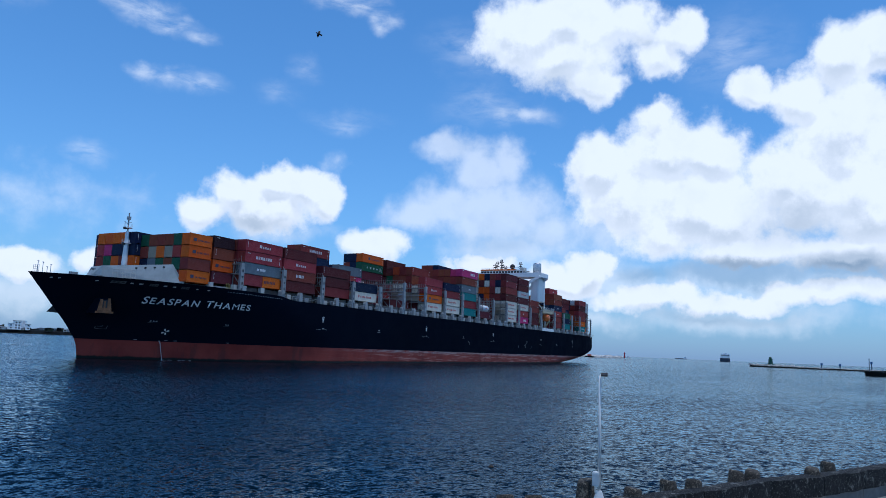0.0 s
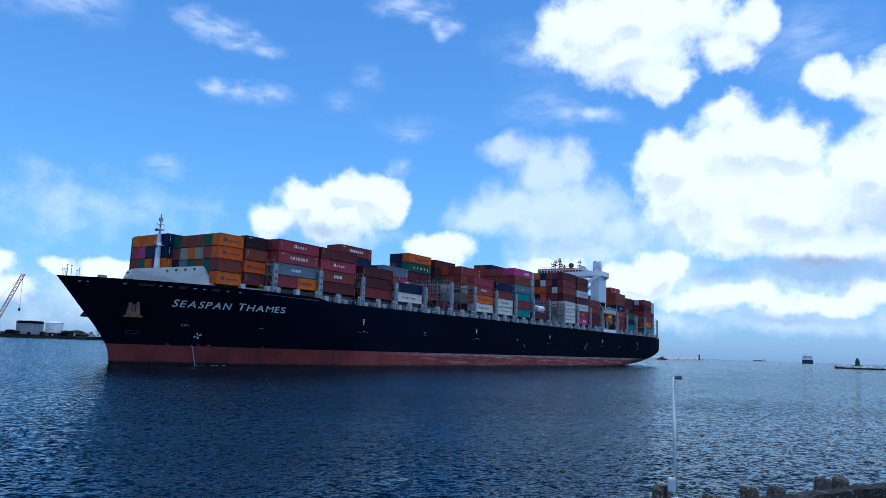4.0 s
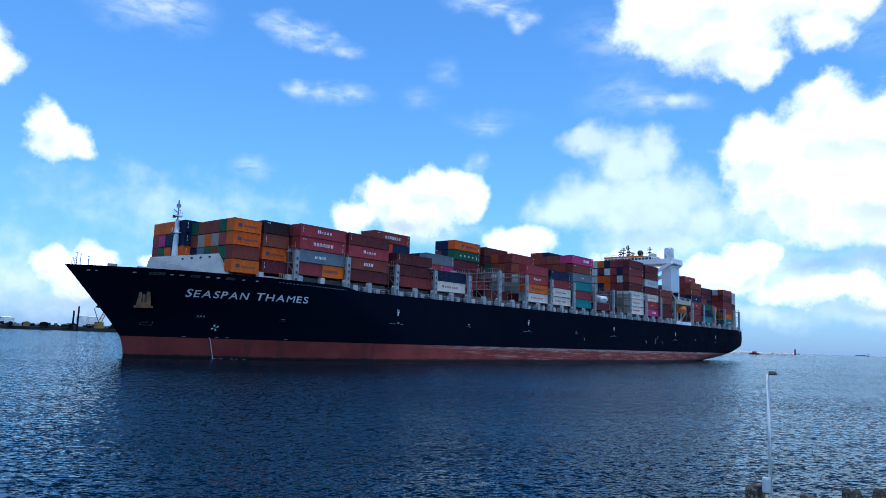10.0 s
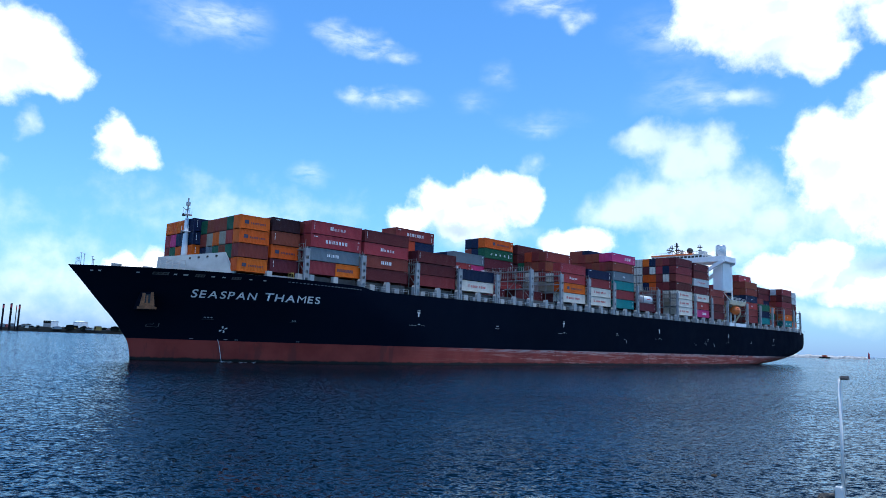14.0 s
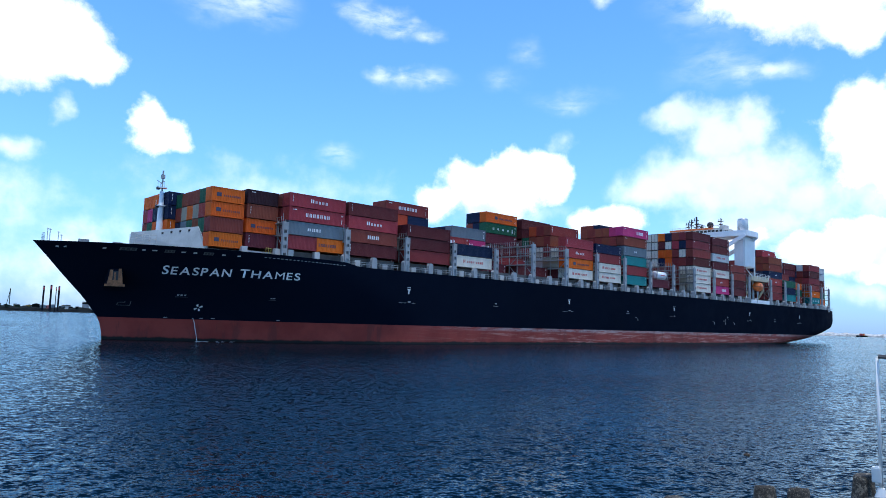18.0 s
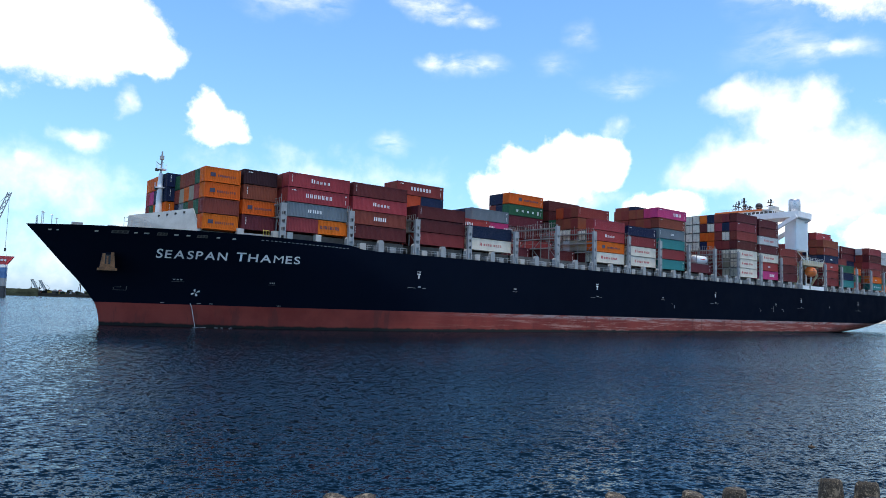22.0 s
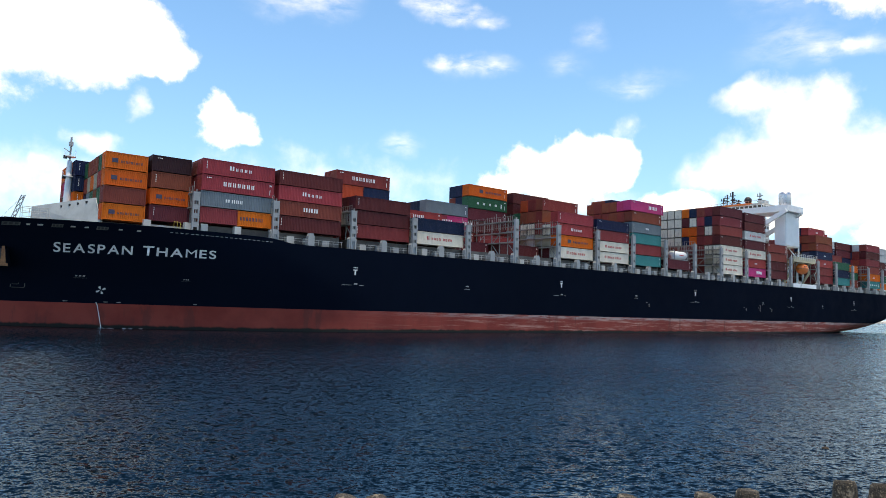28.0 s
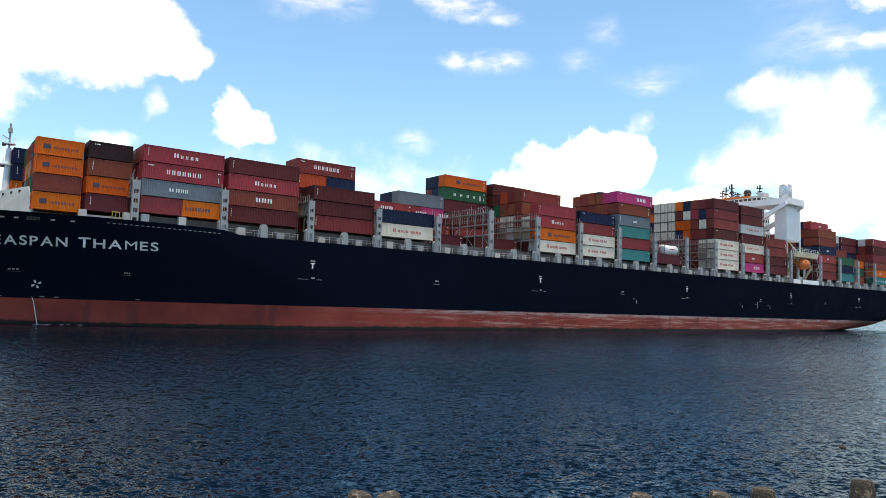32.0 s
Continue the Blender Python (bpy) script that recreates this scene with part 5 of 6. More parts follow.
def build_shore():
    pts = edge_points(1.0)
    bm = bmesh.new()
    far = [bm.verts.new((p.x + n.x * 0.4, p.y + n.y * 0.4, 1.2)) for p, n in pts]
    back = [bm.verts.new((p.x - 40, p.y - 160, 1.2)) for p, n in pts]
    toe = [bm.verts.new((p.x + n.x * 0.4, p.y + n.y * 0.4, -4)) for p, n in pts]
    for i in range(len(pts) - 1):
        bm.faces.new((far[i], far[i + 1], back[i + 1], back[i]))
        bm.faces.new((far[i], toe[i], toe[i + 1], far[i + 1]))
    ground = tagged(part("pavement", bm, CONCRETE), "weathered grey concrete promenade behind the parapet", "pavement", kind="structure")
    # paving slabs near the view
    for k in range(26):
        p, n = pts[50 + k]
        q = pts[51 + k][0]
        d = (q - p).normalized()
        for r in range(3):
            bm = bmesh.new()
            c = [p + n * (0.45 + 2.2 * r) + d * 0.02, q + n * (0.45 + 2.2 * r) - d * 0.02, q + n * (2.6 + 2.2 * r) - d * 0.02, p + n * (2.6 + 2.2 * r) + d * 0.02]
            lo, hi = ([bm.verts.new((v.x, v.y, z)) for v in c] for z in (1.16, 1.212 + 0.006 * random.random()))
            bm.faces.new(hi)
            for i in range(4):
                bm.faces.new((lo[i], lo[(i + 1) % 4], hi[(i + 1) % 4], hi[i]))
            part("paving_slab", bm, CONCRETE, ground)
    # parapet panels with joints, capped by a rough dark coping
    wall = tagged(new("sea_wall"), "low concrete sea wall with a stained coping", "sea wall", kind="structure")
    pts = edge_points(3.0)
    for (p, n), (q, m) in zip(pts, pts[1:]):
        d = (q - p).normalized()
        for name, mat, o0, o1, z0, z1 in (("wall_panel", CONCRETE, 0.06, 0.36, -3, 1.5), ("coping", DARK_CONCRETE, 0.0, 0.42, 1.5, 2.0)):
            bm = bmesh.new()
            cells = 10
            rows = []
            for z in (z0, z1):
                for o in (o0, o1):
                    row = []
                    for i in range(cells + 1):
                        at = p.lerp(q, i / cells) + (n.lerp(m, i / cells)) * o
                        if i in (0, cells):
                            at += d * (0.012 if i == 0 else -0.012)
                        j = noise.noise((at.x * 3, at.y * 3, z * 5)) * 0.03
                        row.append(bm.verts.new((at.x + j, at.y + j, z + (j if z > 0 else 0))))
                    rows.append(row)
            for a, b in ((0, 1), (2, 3), (0, 2), (1, 3)):
                for i in range(cells):
                    bm.faces.new((rows[a][i], rows[a][i + 1], rows[b][i + 1], rows[b][i]))
            for i in (0, cells):
                bm.faces.new((rows[0][i], rows[1][i], rows[3][i], rows[2][i]))
            part(name, bm, mat, wall)
    # the terrace on which the camera stands
    bm = bmesh.new()
    box(bm, -30, 3.2, -40, 2.6, 0.8, 3.38)
    tagged(part("terrace", bm, CONCRETE), "raised concrete terrace above the promenade", "terrace", kind="structure")


build_shore()


def tetrapod_mesh(stout):
    """A wave breaker unit: four blunt tapered legs from one centre."""
    bm = bmesh.new()
    ways = [Vector((0, 0, 1))] + [Vector((math.cos(a) * 0.943, math.sin(a) * 0.943, -0.333)) for a in (0.3, 2.394, 4.489)]
    for w in ways:
        q = w.to_track_quat("Z", "Y").to_matrix()
        rings = []
        for d, r in ((0.0, 0.42), (0.35, 0.40), (1.05, 0.30), (1.13, 0.28), (1.16, 0.24)):
            ring = []
            for i in range(12):
                a = 2 * math.pi * i / 12
                v = q @ Vector((r * stout * math.cos(a), r * stout * math.sin(a), d))
                ring.append(bm.verts.new(v * (1 + 0.05 * noise.noise(v * 2.7))))
            rings.append(ring)
        for a, b in zip(rings, rings[1:]):
            for i in range(12):
                bm.faces.new((a[i], a[(i + 1) % 12], b[(i + 1) % 12], b[i]))
        bm.faces.new(rings[-1])
    mesh = mesh_of("tetrapod", bm, True)
    mesh.set_sharp_from_angle(angle=radians(38))
    return mesh


def build_tetrapods():
    mesh, slim = tetrapod_mesh(1.0), tetrapod_mesh(0.64)
    mesh.materials.append(ROCK)
    slim.materials.append(ROCK)
    spots = [(14.98, 3.94), (14.71, 2.92), (16.05, 2.33), (16.45, 2.01), (18.44, 1.26), (18.86, 0.98), (20.37, -0.42), (21.95, -0.86), (5.4, 8.5), (5.63, 8.14), (8.66, 6.26), (9.76, 5.66), (10.68, 5.56), (12.65, 4.82), (12.9, 4.4)]
    for i, (x, y) in enumerate(spots):
        ob = new("tetrapod", slim)
        f = 1.09
        ob.matrix_world = pose(x * f, y * f, (2.19 if i < 8 else 2.13) - 1.2, random.uniform(-6, 6), random.uniform(-6, 6), random.uniform(0, 360))
        tagged(ob, "rough weathered concrete tetrapod piled outside the sea wall", "tetrapod", "tetrapods along the wall")
    for p, n in edge_points(1.55):
        if not -12 < p.x < 60:
            continue
        for r in range(2):
            ob = new("tetrapod", mesh)
            at = p - n * (1.9 + 1.7 * r + random.uniform(-0.3, 0.3))
            ob.matrix_world = pose(at.x, at.y, -0.35 - 0.75 * r + random.uniform(-0.3, 0.1), random.uniform(0, 360), random.uniform(-60, 60), random.uniform(0, 360))
            tagged(ob, "rough weathered concrete tetrapod piled outside the sea wall", "tetrapod", "tetrapods along the wall")


build_tetrapods()


def build_lamp():
    lamp = thing("street_lamp", "slim white lamp post with a flat dark head", "street lamp")
    lamp.location = (16.05, 3.9, 1.72)
    paint = surface("white_post_paint", (0.74, 0.75, 0.72), 0.4, spots=0.06, rust=0.1)
    bm = bmesh.new()
    turned(bm, ((0.034, 0.25), (0.026, 2.79)), 14)
    part("pole", bm, paint, lamp, "", True)
    bm = bmesh.new()
    turned(bm, ((0.16, 0.0), (0.16, 0.04), (0.13, 0.06), (0.06, 0.26)), 14)
    part("base", bm, paint, lamp)
    bm = bmesh.new()
    box(bm, -0.06, 0.09, -0.02, 0.15, 0.36, 0.66)
    bmesh.ops.bevel(bm, geom=bm.edges[:], offset=0.012, segments=2, affect="EDGES")
    cabinet = part("meter_box", bm, paint, lamp, "white meter box")
    slab("door", paint, cabinet, (-0.068, -0.06, 0.0, 0.13, 0.39, 0.63))
    bm = bmesh.new()
    beam(bm, (0, 0, 2.79), (0.04, -0.1, 2.80), 0.05, sides=8)
    part("arm", bm, paint, lamp)
    bm = bmesh.new()
    prism(bm, ((-0.05, 0), (0.05, 0), (0.06, 0.03), (0.03, 0.08), (-0.03, 0.08), (-0.06, 0.03)), -0.17, -0.03)
    head = part("lamp_head", bm, surface("lamp_head_grey", (0.05, 0.05, 0.05), 0.5), lamp, "flat dark lamp head")
    head.location = (0, 0, 2.775)
    for x in (-0.11, 0.11):
        bm = bmesh.new()
        turned(bm, ((0.018, 0.04), (0.018, 0.075)), 6, (x, 0))
        part("bolt", bm, STEEL, lamp)


build_lamp()


def build_float():
    buoy = thing("mooring_float", "small brown foam float on the water", "float")
    buoy.location = (28.9, 11.7, 0)
    bm = bmesh.new()
    bmesh.ops.create_uvsphere(bm, u_segments=14, v_segments=8, radius=0.11, matrix=Matrix.Diagonal((1.3, 1.2, 0.7, 1)))
    part("body", bm, surface("brown_float", (0.035, 0.02, 0.008), 0.8, spots=0.3, scale=6), buoy, "", True)
    bm = bmesh.new()
    turned(bm, ((0.018, 0.04), (0.018, 0.10), (0.03, 0.11), (0.03, 0.13)), 8)
    part("peg", bm, BLACK, buoy)


build_float()


# ---- the far shores ----
def polar(azimuth, distance, z=0.0):
    return Vector((distance * math.cos(radians(azimuth)), distance * math.sin(radians(azimuth)), z))


def mound(name, material, a0, a1, distance, width, height, rough, label, category, step=0.1):
    """A long bank or rubble mound along an arc of the far shore."""
    bm = bmesh.new()
    rows = []
    n = max(2, int(abs(a1 - a0) / step))
    for i in range(n + 1):
        a = a0 + (a1 - a0) * i / n
        row = []
        for f, h in ((0, -1.0), (0.06, 0.55), (0.14, 0.95), (0.5, 1.0), (0.9, 0.9), (1.0, -1.0)):
            p = polar(a, distance + width * f)
            row.append(bm.verts.new((p.x, p.y, height * h * (1 + rough * noise.noise((p.x * 0.09, p.y * 0.09, f))) if h > 0 else -2)))
        rows.append(row)
    for a, b in zip(rows, rows[1:]):
        for i in range(5):
            bm.faces.new((a[i], a[i + 1], b[i + 1], b[i]))
    bm.faces.new(rows[0])
    bm.faces.new(rows[-1][::-1])
    return tagged(part(name, bm, material), label, category, kind="structure")


FAR_DARK = surface("dark_far_bank", (0.010, 0.012, 0.012), 0.9, gloss=0.05, spots=0.4, scale=0.2)
FAR_GREEN = surface("far_scrub", (0.028, 0.036, 0.024), 0.95, gloss=0.05, spots=0.5, scale=0.3)
RUBBLE = surface("pale_rubble", (0.56, 0.53, 0.48), 0.95, spots=0.4, scale=0.6)
TANK = surface("tank_white", (0.9, 0.9, 0.87), 0.5, streaks=0.15)
TANK_GREY = surface("tank_grey", (0.25, 0.265, 0.28), 0.5, streaks=0.2)
CRANE_RED = surface("crane_red", (0.42, 0.10, 0.08), 0.6)
CRANE_YELLOW = surface("crane_yellow", (0.26, 0.17, 0.03), 0.6)
GREEN_PAINT = surface("beacon_green", (0.008, 0.07, 0.04), 0.5)
RED_PAINT = surface("beacon_red", (0.40, 0.04, 0.05), 0.5)
BLUE_PAINT = surface("far_hull_blue", (0.06, 0.16, 0.34), 0.5)


def build_far_left():
    before = set(scene.objects)
    mound("far_bank", FAR_DARK, 20, 110, 900, 260, 5.5, 0.35, "low dark harbour bank with quays", "far shore", 0.25)
    mound("far_scrub", FAR_GREEN, 79.8, 82.5, 905, 40, 8.0, 0.3, "scrub-covered rise on the far bank", "far shore", 0.12)
    mound("far_trees", FAR_GREEN, 58.3, 60.3, 945, 30, 9.8, 0.28, "clump of dark trees on the far bank", "trees", 0.08)
    for a, d, r, h, mat in ((62.28, 930, 13.6, 18.2, TANK_GREY), (60.78, 960, 9.6, 17.6, TANK), (65.62, 980, 6.6, 17.0, TANK), (65.0, 985, 7.0, 17.0, TANK), (57.2, 970, 3.5, 14, TANK), (72.02, 940, 5, 12, TANK), (72.33, 940, 5, 12, TANK_GREY), (72.07, 950, 6, 12, TANK_GREY), (70.3, 960, 8, 12, TANK)):
        tank = thing("storage_tank", "round steel storage tank on the far bank", "storage tank", "storage tanks on the far bank")
        tank.location = polar(a, d, 4)
        bm = bmesh.new()
        turned(bm, ((r, 0), (r, h - 4.5), (r * 0.97, h - 4.2)), 28)
        part("shell", bm, mat, tank)
        if mat is TANK_GREY:
            bm = bmesh.new()
            turned(bm, ((r * 1.015, h - 6.0), (r * 1.015, h - 4.2)), 28)
            part("wind_girder", bm, FAR_DARK, tank)
        bm = bmesh.new()
        rise = 0.33 * r if mat is TANK else 0.11 * r
        turned(bm, [(r * 0.97 * math.cos(q), h - 4.2 + rise * math.sin(q)) for q in (0.0, 0.4, 0.8, 1.2, 1.5)], 28)
        part("roof", bm, FAR_DARK if mat is TANK_GREY else mat, tank)
        bm = bmesh.new()
        for k in range(28):
            t = 2 * math.pi * k / 28
            beam(bm, (r * math.cos(t), r * math.sin(t), h - 4.4), (r * math.cos(t), r * math.sin(t), h - 3.2), 0.15)
        turned(bm, ((r * 1.01, h - 3.3), (r * 1.01, h - 3.1)), 28)
        part("top_rail", bm, FAR_DARK if mat is TANK_GREY else mat, tank)
    # lattice crane
    def crane(foot, tip, mast, colour, gantry, label):
        crane_ob = thing("crawler_crane", label, "crane")
        slab("cab", gantry, crane_ob, (foot.x - 4, foot.x + 4, foot.y - 3, foot.y + 3, foot.z - 5.2, foot.z + 2))
        bm = bmesh.new()
        n = 14
        across = Vector((1.5, -0.8, 0))
        for i in range(n):
            p, q = foot.lerp(tip, i / n), foot.lerp(tip, (i + 1) / n)
            for s in (-1, 1):
                beam(bm, p + across * s, q + across * s, 0.8)
            beam(bm, p - across, q + across, 0.6)
            beam(bm, p + across, q - across, 0.4)
        boom = part("boom", bm, colour, crane_ob)
        bm = bmesh.new()
        beam(bm, mast, tip, 0.22)
        beam(bm, tip, Vector((tip.x, tip.y, tip.z - (tip.z - foot.z) * 0.62)), 0.25)
        part("cable", bm, BLACK, crane_ob)
        bm = bmesh.new()
        beam(bm, foot, mast, 0.7)
        beam(bm, foot + (foot - mast).cross(Vector((0, 0, 1))).normalized() * 5, mast, 0.5)
        part("gantry_mast", bm, BLACK, crane_ob)
        slab("hook", BLACK, crane_ob, (tip.x - 0.8, tip.x + 0.8, tip.y - 0.8, tip.y + 0.8, tip.z - (tip.z - foot.z) * 0.62 - 3, tip.z - (tip.z - foot.z) * 0.62))

    crane(polar(64.5, 900, 9), polar(63.05, 900, 70), polar(64.9, 900, 26), CRANE_RED, CRANE_YELLOW, "red and white lattice boom crane on the far quay")
    crane(polar(84.0, 760, 12), polar(82.0, 760, 96), polar(85.0, 760, 40), TANK_GREY, CRANE_YELLOW, "tall grey lattice crane beyond the moored vessel")
    crane(polar(79.8, 1150, 6), polar(80.25, 1150, 23), polar(79.6, 1150, 13), TANK_GREY, TANK_GREY, "small lattice crane beyond the far bank")
    crane(polar(79.3, 1150, 6), polar(79.75, 1150, 22), polar(79.1, 1150, 12), TANK_GREY, TANK_GREY, "small lattice crane beyond the far bank")
    for a, h, r in ((65.9, 27, 1.3), (66.2, 22, 1.3), (74.18, 28, 1.3), (74.36, 27, 0.6), (74.68, 29, 1.4), (75.14, 28, 1.3)):
        leg = thing("jack_up_leg", "dark tubular jack-up leg with a red band", "pile", "jack-up legs on the far quay")
        leg.location = polar(a, 904, 1)
        bm = bmesh.new()
        turned(bm, ((r * 0.75, 0), (r * 0.75, h)), 12)
        part("tube", bm, surface("dark_pile", (0.008, 0.009, 0.014), 0.7, gloss=0.1), leg)
        bm = bmesh.new()
        turned(bm, ((r * 0.78, h * 0.84), (r * 0.78, h * 0.95)), 12)
        part("band", bm, RED_PAINT, leg)
    bm = bmesh.new()
    beam(bm, polar(77.16, 890, 5), polar(77.16, 890, 24), 0.7)
    beam(bm, polar(77.16, 890, 23), polar(77.32, 890, 6), 0.5)
    tagged(part("pile_rig", bm, FAR_DARK), "thin dark piling rig on the far quay", "piling rig")
    random.seed(5)
    for k in range(230):
        a = random.uniform(52, 79.5)
        w, d, h = random.uniform(1.5, 8), random.uniform(2, 6), random.choice((0.8, 1.2, 1.6, 2.2, 3.4))
        p = polar(a, random.uniform(905, 990), 4.6)
        hut = thing("harbour_shed", "small harbour shed or stacked gear on the far bank", "shed", "sheds on the far bank")
        hut.location = p
        mat = random.choice((FAR_DARK, FAR_DARK, TANK_GREY, CRANE_RED, FAR_DARK, FAR_GREEN, FAR_GREEN, CRANE_YELLOW, RUBBLE))
        slab("shed_body", mat, hut, (-w / 2, w / 2, -d / 2, d / 2, -1, h))
        bm = bmesh.new()
        prism(bm, ((-w / 2 - 0.4, h), (w / 2 + 0.4, h), (0, h + w * 0.14)), -d / 2 - 0.4, d / 2 + 0.4)
        part("roof", bm, random.choice((TANK_GREY, FAR_DARK, mat)), hut)
        for j in range(2):
            slab("doorway", FAR_DARK, hut, (-w / 2 - 0.06, -w / 2 + 0.1, -d / 4 + j * d / 3 - 0.8, -d / 4 + j * d / 3 + 0.8, 0, min(h - 0.4, 2.6)))
    for a, w, h in ((57.95, 5, 6.5), (57.55, 8, 9.5), (56.9, 5, 6)):
        office = thing("white_building", "white harbour building on the far bank", "building")
        office.location, office.rotation_euler = polar(a, 915, 4), (0, 0, radians(a))
        slab("shed_body", TANK, office, (-5, 5, -w / 2, w / 2, 0, h))
        slab("roof", TANK_GREY, office, (-5.4, 5.4, -w / 2 - 0.4, w / 2 + 0.4, h, h + 0.5))
        for k in range(int(w / 3)):
            for f in range(int(h / 3)):
                slab("window", GLASS, office, (-5.06, -4.9, -w / 2 + 1 + 3 * k, -w / 2 + 2.6 + 3 * k, 1.2 + 3 * f, 2.6 + 3 * f))
    # the moored vessel with the red, white and blue side
    vessel = thing("moored_vessel", "moored ship with dark, blue, white and red painted side", "ship")
    d = 520
    vessel.location, vessel.rotation_euler = polar(81.75, d, 0), (0, 0, radians(81.75))
    for name, mat, z0, z1, f0, f1 in (("lower_hull", surface("vessel_dark", (0.03, 0.035, 0.045), 0.6), -2, 7, 0.0, 0.4), ("grey_band", TANK_GREY, 7, 12, 0.4, 0.4), ("blue_band", BLUE_PAINT, 12, 18.5, 0.4, 0.4), ("white_band", TANK, 18.5, 20.3, 0.4, 0.5), ("red_band", RED_PAINT, 20.3, 25.6, 0.5, -3.0)):
        bm = bmesh.new()
        vs = []
        for z, f in ((z0, f0), (z1, f1)):
            vs.append([bm.verts.new(p) for p in ((-10 - 0.2 * (z > 20), f + 0.3, z), (-9, f + 1.0, z), (-9, 120, z), (18, 120, z), (18, f + 1.0, z), (-6, f - 0.3, z))])
        bm.faces.new(vs[0])
        bm.faces.new(vs[1][::-1])
        for i in range(6):
            bm.faces.new((vs[0][i], vs[0][(i + 1) % 6], vs[1][(i + 1) % 6], vs[1][i]))
        part(name, bm, mat, vessel)
    slab("wheelhouse", TANK, vessel, (-4, 14, 60, 84, 25.6, 38))
    for k in range(9):
        slab("rail_post", TANK_GREY, vessel, (-9.6, -9.4, 1 + 2 * k, 1.2 + 2 * k, 25.6, 27.0))
    for k in range(4):
        slab("bow_marking", LETTER, vessel, (-10.5, -10.35, 1.2 + 1.5 * k, 2.2 + 1.5 * k, 22.3, 23.6))
    for ob in set(scene.objects) - before:
        if not ob.parent:
            ob.matrix_basis = Matrix.Scale(1.6, 4) @ ob.matrix_basis


build_far_left()


def build_far_right():
    mound("rubble_breakwater", FAR_DARK, 2.75, -7.5, 690, 24, 1.15, 0.5, "low rubble breakwater across the harbour mouth", "breakwater", 0.05)
    rng = random.Random(3)
    bm = bmesh.new()
    for k in range(520):
        f = rng.random() ** 1.7
        size = rng.uniform(0.7, 1.5) * (1.0 if f < 0.35 else 0.75)
        at = polar(2.7 - 10.0 * f, 693 + rng.uniform(0, 9), 0.7 + rng.uniform(0, 1.3) * (1.0 if f < 0.3 else 0.35))
        turn = Matrix.Translation(at) @ Euler((rng.uniform(0, 3), rng.uniform(0, 3), rng.uniform(0, 3))).to_matrix().to_4x4()
        bmesh.ops.create_cube(bm, size=size, matrix=turn @ Matrix.Diagonal((1.4, 1.0, 0.8, 1)))
    tagged(part("armour_rocks", bm, RUBBLE), "pale armour rocks heaped on the breakwater", "rocks", kind="stuff")
    beacon = thing("green_lighthouse", "short dark green lighthouse on the breakwater head", "lighthouse")
    beacon.location = polar(1.35, 700, 1.5)
    for name, prof in (("plinth", ((3.6, 0), (3.3, 1.6))), ("tower", ((2.1, 1.6), (1.6, 5.4))), ("gallery", ((2.2, 5.4), (2.2, 5.8))), ("lantern", ((1.1, 5.8), (1.1, 7.2), (0.3, 7.9)))):
        bm = bmesh.new()
        turned(bm, prof, 14)
        part(name, bm, GREEN_PAINT, beacon)
    for a, h in ((-1.95, 4), (-3.1, 4), (-5.0, 7), (-6.6, 5)):
        post = thing("navigation_post", "small blue-grey navigation post on the breakwater", "post", "posts on the breakwater")
        post.location = polar(a, 715, 1.5)
        slab("shaft", TANK_GREY, post, (-0.5, 0.5, -0.5, 0.5, 0, h))
        slab("board", BLUE_PAINT, post, (-0.7, -0.5, -0.9, 0.9, h - 1.6, h))
    quay = thing("dark_pier", "low dark pier end at the harbour mouth", "pier")
    quay.location, quay.rotation_euler = polar(-4.55, 400), (0, 0, radians(-30))
    slab("deck", FAR_DARK, quay, (0, 60, -120, 0, 1.4, 2.2))
    slab("face", FAR_DARK, quay, (0.3, 59, -119, -0.3, -2, 1.4))
    bm = bmesh.new()
    for k in range(6):
        beam(bm, (1, -2 - 6 * k, 2.2), (1, -2 - 6 * k, 8.5 if k == 0 else 3.4), 0.3)
    part("bollard_posts", bm, TANK_GREY, quay)
    mound("outer_breakwater", RUBBLE, 11.9, 22, 1238, 25, 4.2, 0.5, "long low outer breakwater", "breakwater", 0.1)
    wall = tagged(new("breakwater_wall"), "white concrete wave wall on the outer breakwater", "wave wall", kind="structure")
    for k in range(32):
        bm = bmesh.new()
        a, b = polar(12.1 + 0.3 * k + 0.01, 1245), polar(12.4 + 0.3 * k - 0.01, 1245)
        back = Vector((math.cos(radians(12.2 + 0.3 * k)), math.sin(radians(12.2 + 0.3 * k)), 0)) * 3
        lo, hi = ([bm.verts.new((p.x, p.y, z)) for p in (a, b, b + back, a + back)] for z in (-1.0, 4.9))
        bm.faces.new(lo)
        bm.faces.new(hi[::-1])
        for i in range(4):
            bm.faces.new((lo[i], lo[(i + 1) % 4], hi[(i + 1) % 4], hi[i]))
        part("wall_panel", bm, TANK, wall)
    beacon = thing("red_lighthouse", "slim red lighthouse on the outer breakwater", "lighthouse")
    beacon.location = polar(11.8, 1255, 1)
    for name, prof in (("tower", ((1.5, 0), (1.0, 7.6))), ("gallery", ((1.7, 7.6), (1.7, 8))), ("lantern", ((0.8, 8), (0.8, 9.4), (0.2, 10.2)))):
        bm = bmesh.new()
        turned(bm, prof, 12)
        part(name, bm, RED_PAINT, beacon)
    slab("store", TANK, beacon, (-3, 3, -8, -2.5, 0, 3))
    rig = thing("work_barge", "orange work barge by the outer breakwater", "barge")
    rig.location = polar(14.5, 1235, 0)
    slab("deck", FAR_DARK, rig, (-8, 8, -6, 6, -1, 2))
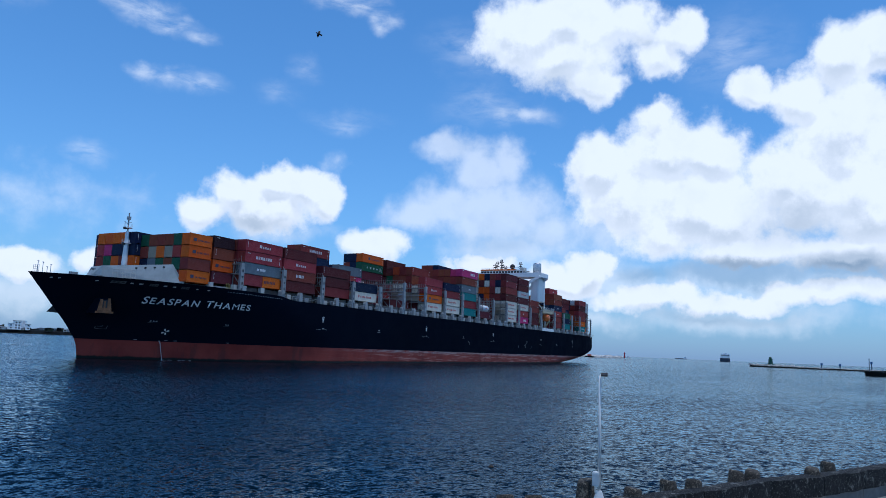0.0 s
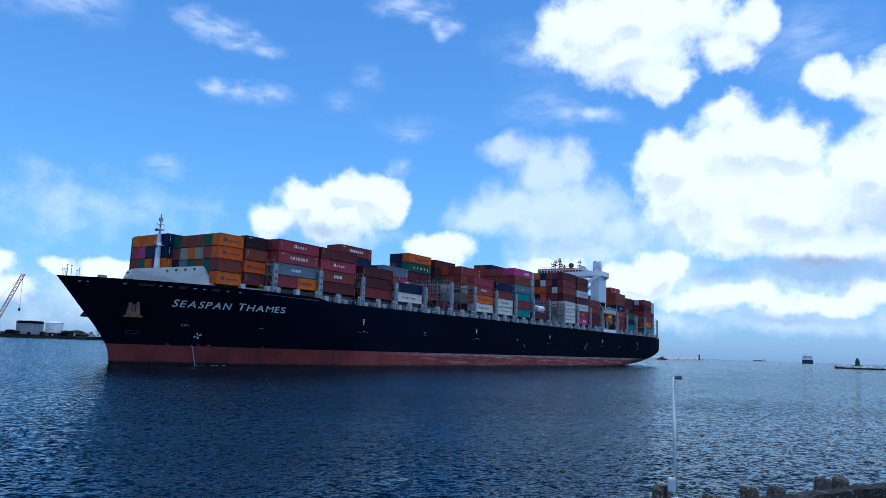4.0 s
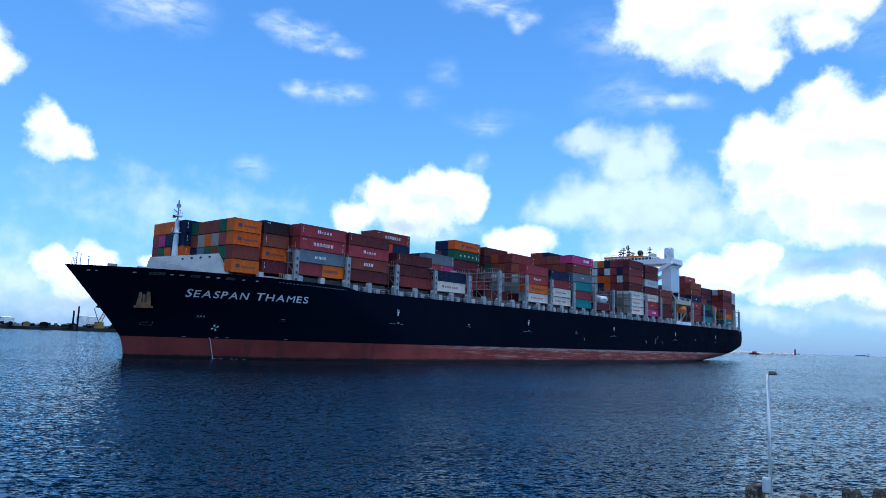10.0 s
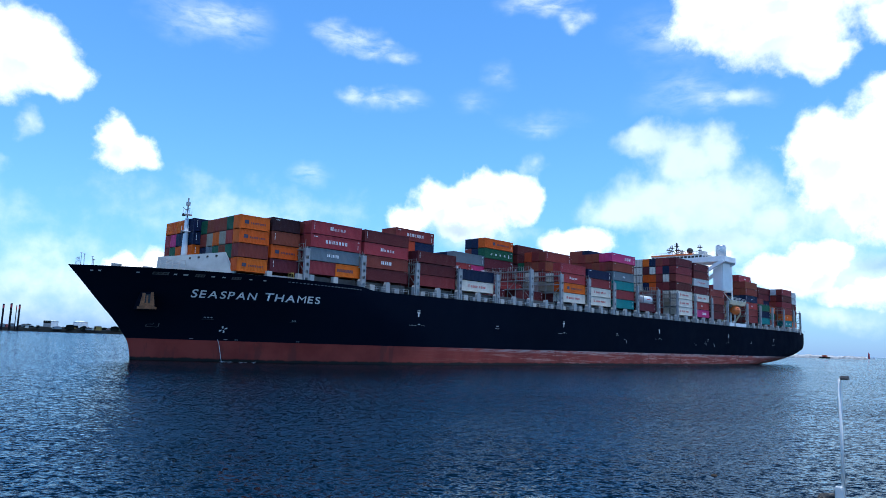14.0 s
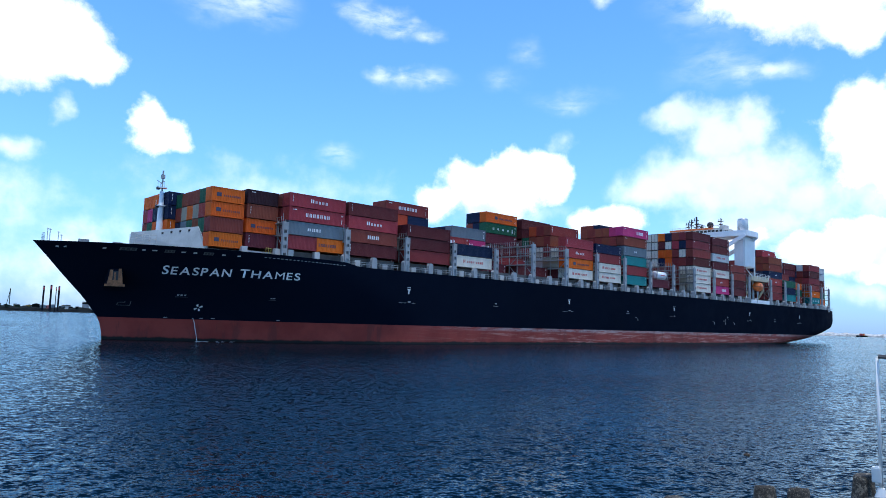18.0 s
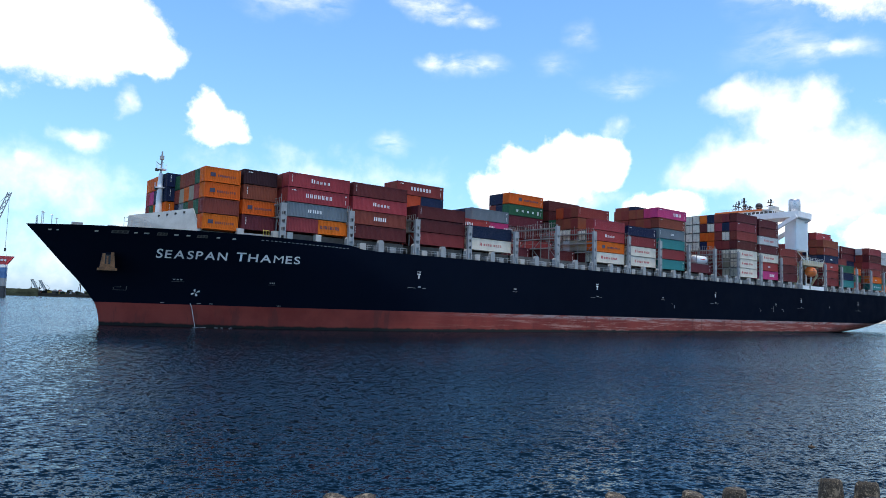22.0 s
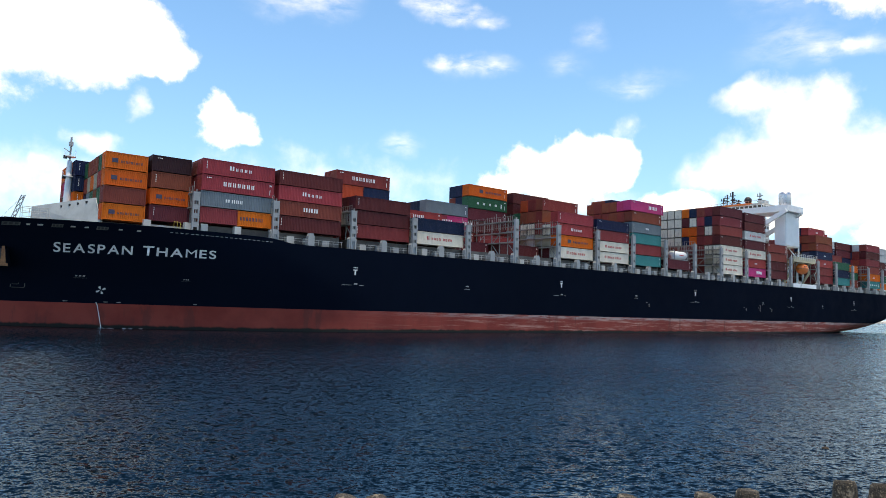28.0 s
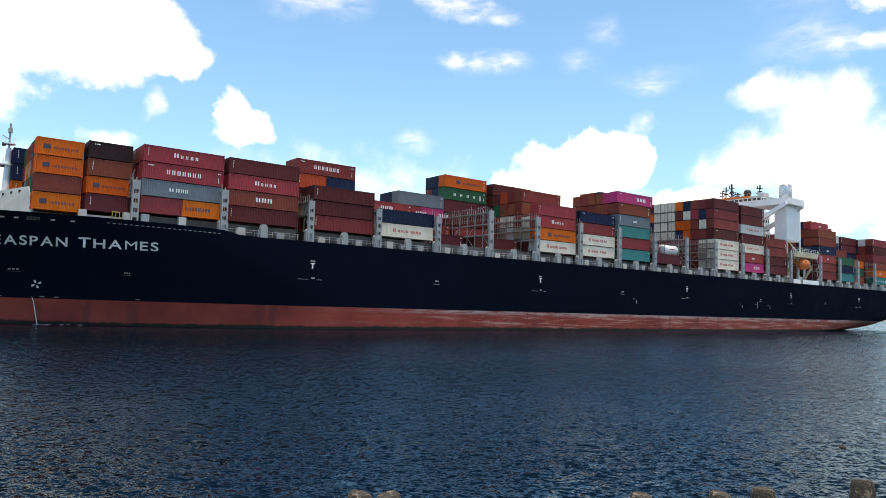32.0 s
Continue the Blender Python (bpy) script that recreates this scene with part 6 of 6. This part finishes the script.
    slab("cabin", ORANGE, rig, (-2, 2, -3, 3, 2, 5))
    slab("winch", RED_PAINT, rig, (-6, -4, -2, 2, 2, 4))
    # ships in the roads
    far = thing("distant_ship", "distant ship seen end-on in the roads", "ship")
    far.location, far.rotation_euler = polar(4.45, 1900), (0, 0, radians(4.45))
    bm = bmesh.new()
    prism(bm, ((-8, 0), (90, 0), (90, 9), (-10, 10)), -11.5, 11.5)
    part("hull", bm, surface("far_ship_hull", (0.06, 0.07, 0.10), 0.6), far)
    slab("house", TANK, far, (-12, 14, -10.5, 10.5, 9, 19), (-10, 12, -7, 7, 19, 22))
    slab("windows", GLASS, far, (-12.3, -12, -9.5, 9.5, 15.5, 16.8))
    slab("funnel", RED_PAINT, far, (34, 40, -3, 3, 9, 22))
    slab("deck_cargo", FAR_DARK, far, (-4, 8, -10, 10, 10, 13))
    low = thing("distant_coaster", "tiny distant coaster on the horizon", "ship")
    low.location, low.rotation_euler = polar(7.6, 3300), (0, 0, radians(7.6))
    slab("hull", TANK_GREY, low, (-8, 8, -26, 26, 0, 3))
    slab("house", TANK, low, (-7, 7, -22, -14, 3, 11))
    slab("hold", TANK_GREY, low, (-6, 6, -10, 22, 3, 5))


build_far_right()


# ---- the bird ----
def build_bird():
    bird = thing("gull", "dark bird flapping across the sky", "bird")
    plumage = surface("dark_plumage", (0.03, 0.028, 0.027), 0.8)
    bm = bmesh.new()
    bmesh.ops.create_uvsphere(bm, u_segments=10, v_segments=8, radius=1.0, matrix=Matrix.Diagonal((0.12, 0.05, 0.045, 1)))
    part("body", bm, plumage, bird, "", True)
    bm = bmesh.new()
    prism(bm, ((-0.10, -0.01), (-0.20, -0.012), (-0.20, 0.012), (-0.10, 0.01)), -0.035, 0.035)
    part("tail", bm, plumage, bird)
    bm = bmesh.new()
    bmesh.ops.create_uvsphere(bm, u_segments=8, v_segments=6, radius=0.035, matrix=Matrix.Translation((0.13, 0, 0.02)))
    part("head", bm, plumage, bird)
    wings = []
    for side in (-1, 1):
        bm = bmesh.new()
        vs = [[bm.verts.new((x, side * y, z)) for x, y in ((0.07, 0), (0.08, 0.12), (0.0, 0.26), (-0.05, 0.13), (-0.06, 0))] for z in (-0.008, 0.008)]
        bm.faces.new(vs[0])
        bm.faces.new(vs[1][::-1])
        for i in range(5):
            bm.faces.new((vs[0][i], vs[0][(i + 1) % 5], vs[1][(i + 1) % 5], vs[1][i]))
        wings.append((side, part("wing", bm, plumage, bird)))
    return bird, wings


bird, wings = build_bird()


def motions():
    times = (0.0, 8.0, 16.0, 24.0, 32.0)
    walk(ship, [(t, ship_pose(t)) for t in times])
    for ob, m in CARGO:
        walk(ob, [(t, ship_pose(t) @ m) for t in times])
    a, b = polar(37.96, 36.0), polar(47.1, 36.0)
    a.z, b.z = EYE + 16.32, EYE + 16.67
    flight = math.atan2(b.y - a.y, b.x - a.x)
    walk(bird, [(t, pose(*(a + (b - a) * (t / 0.5)), 66, -18, math.degrees(flight))) for t in (0.0, 16.0, 32.0)])
    for side, wing in wings:
        flaps = [(0.1 * k, pose(0, 0, 0, side * (42, 5, -38)[k % 3])) for k in range(13)]
        walk(wing, flaps + [(32.0, pose(0, 0, 0, side * 10))])
    walk(water, [(0.0, pose(0, 0, 0)), (32.0, pose(-9, -6, 0))])


motions()
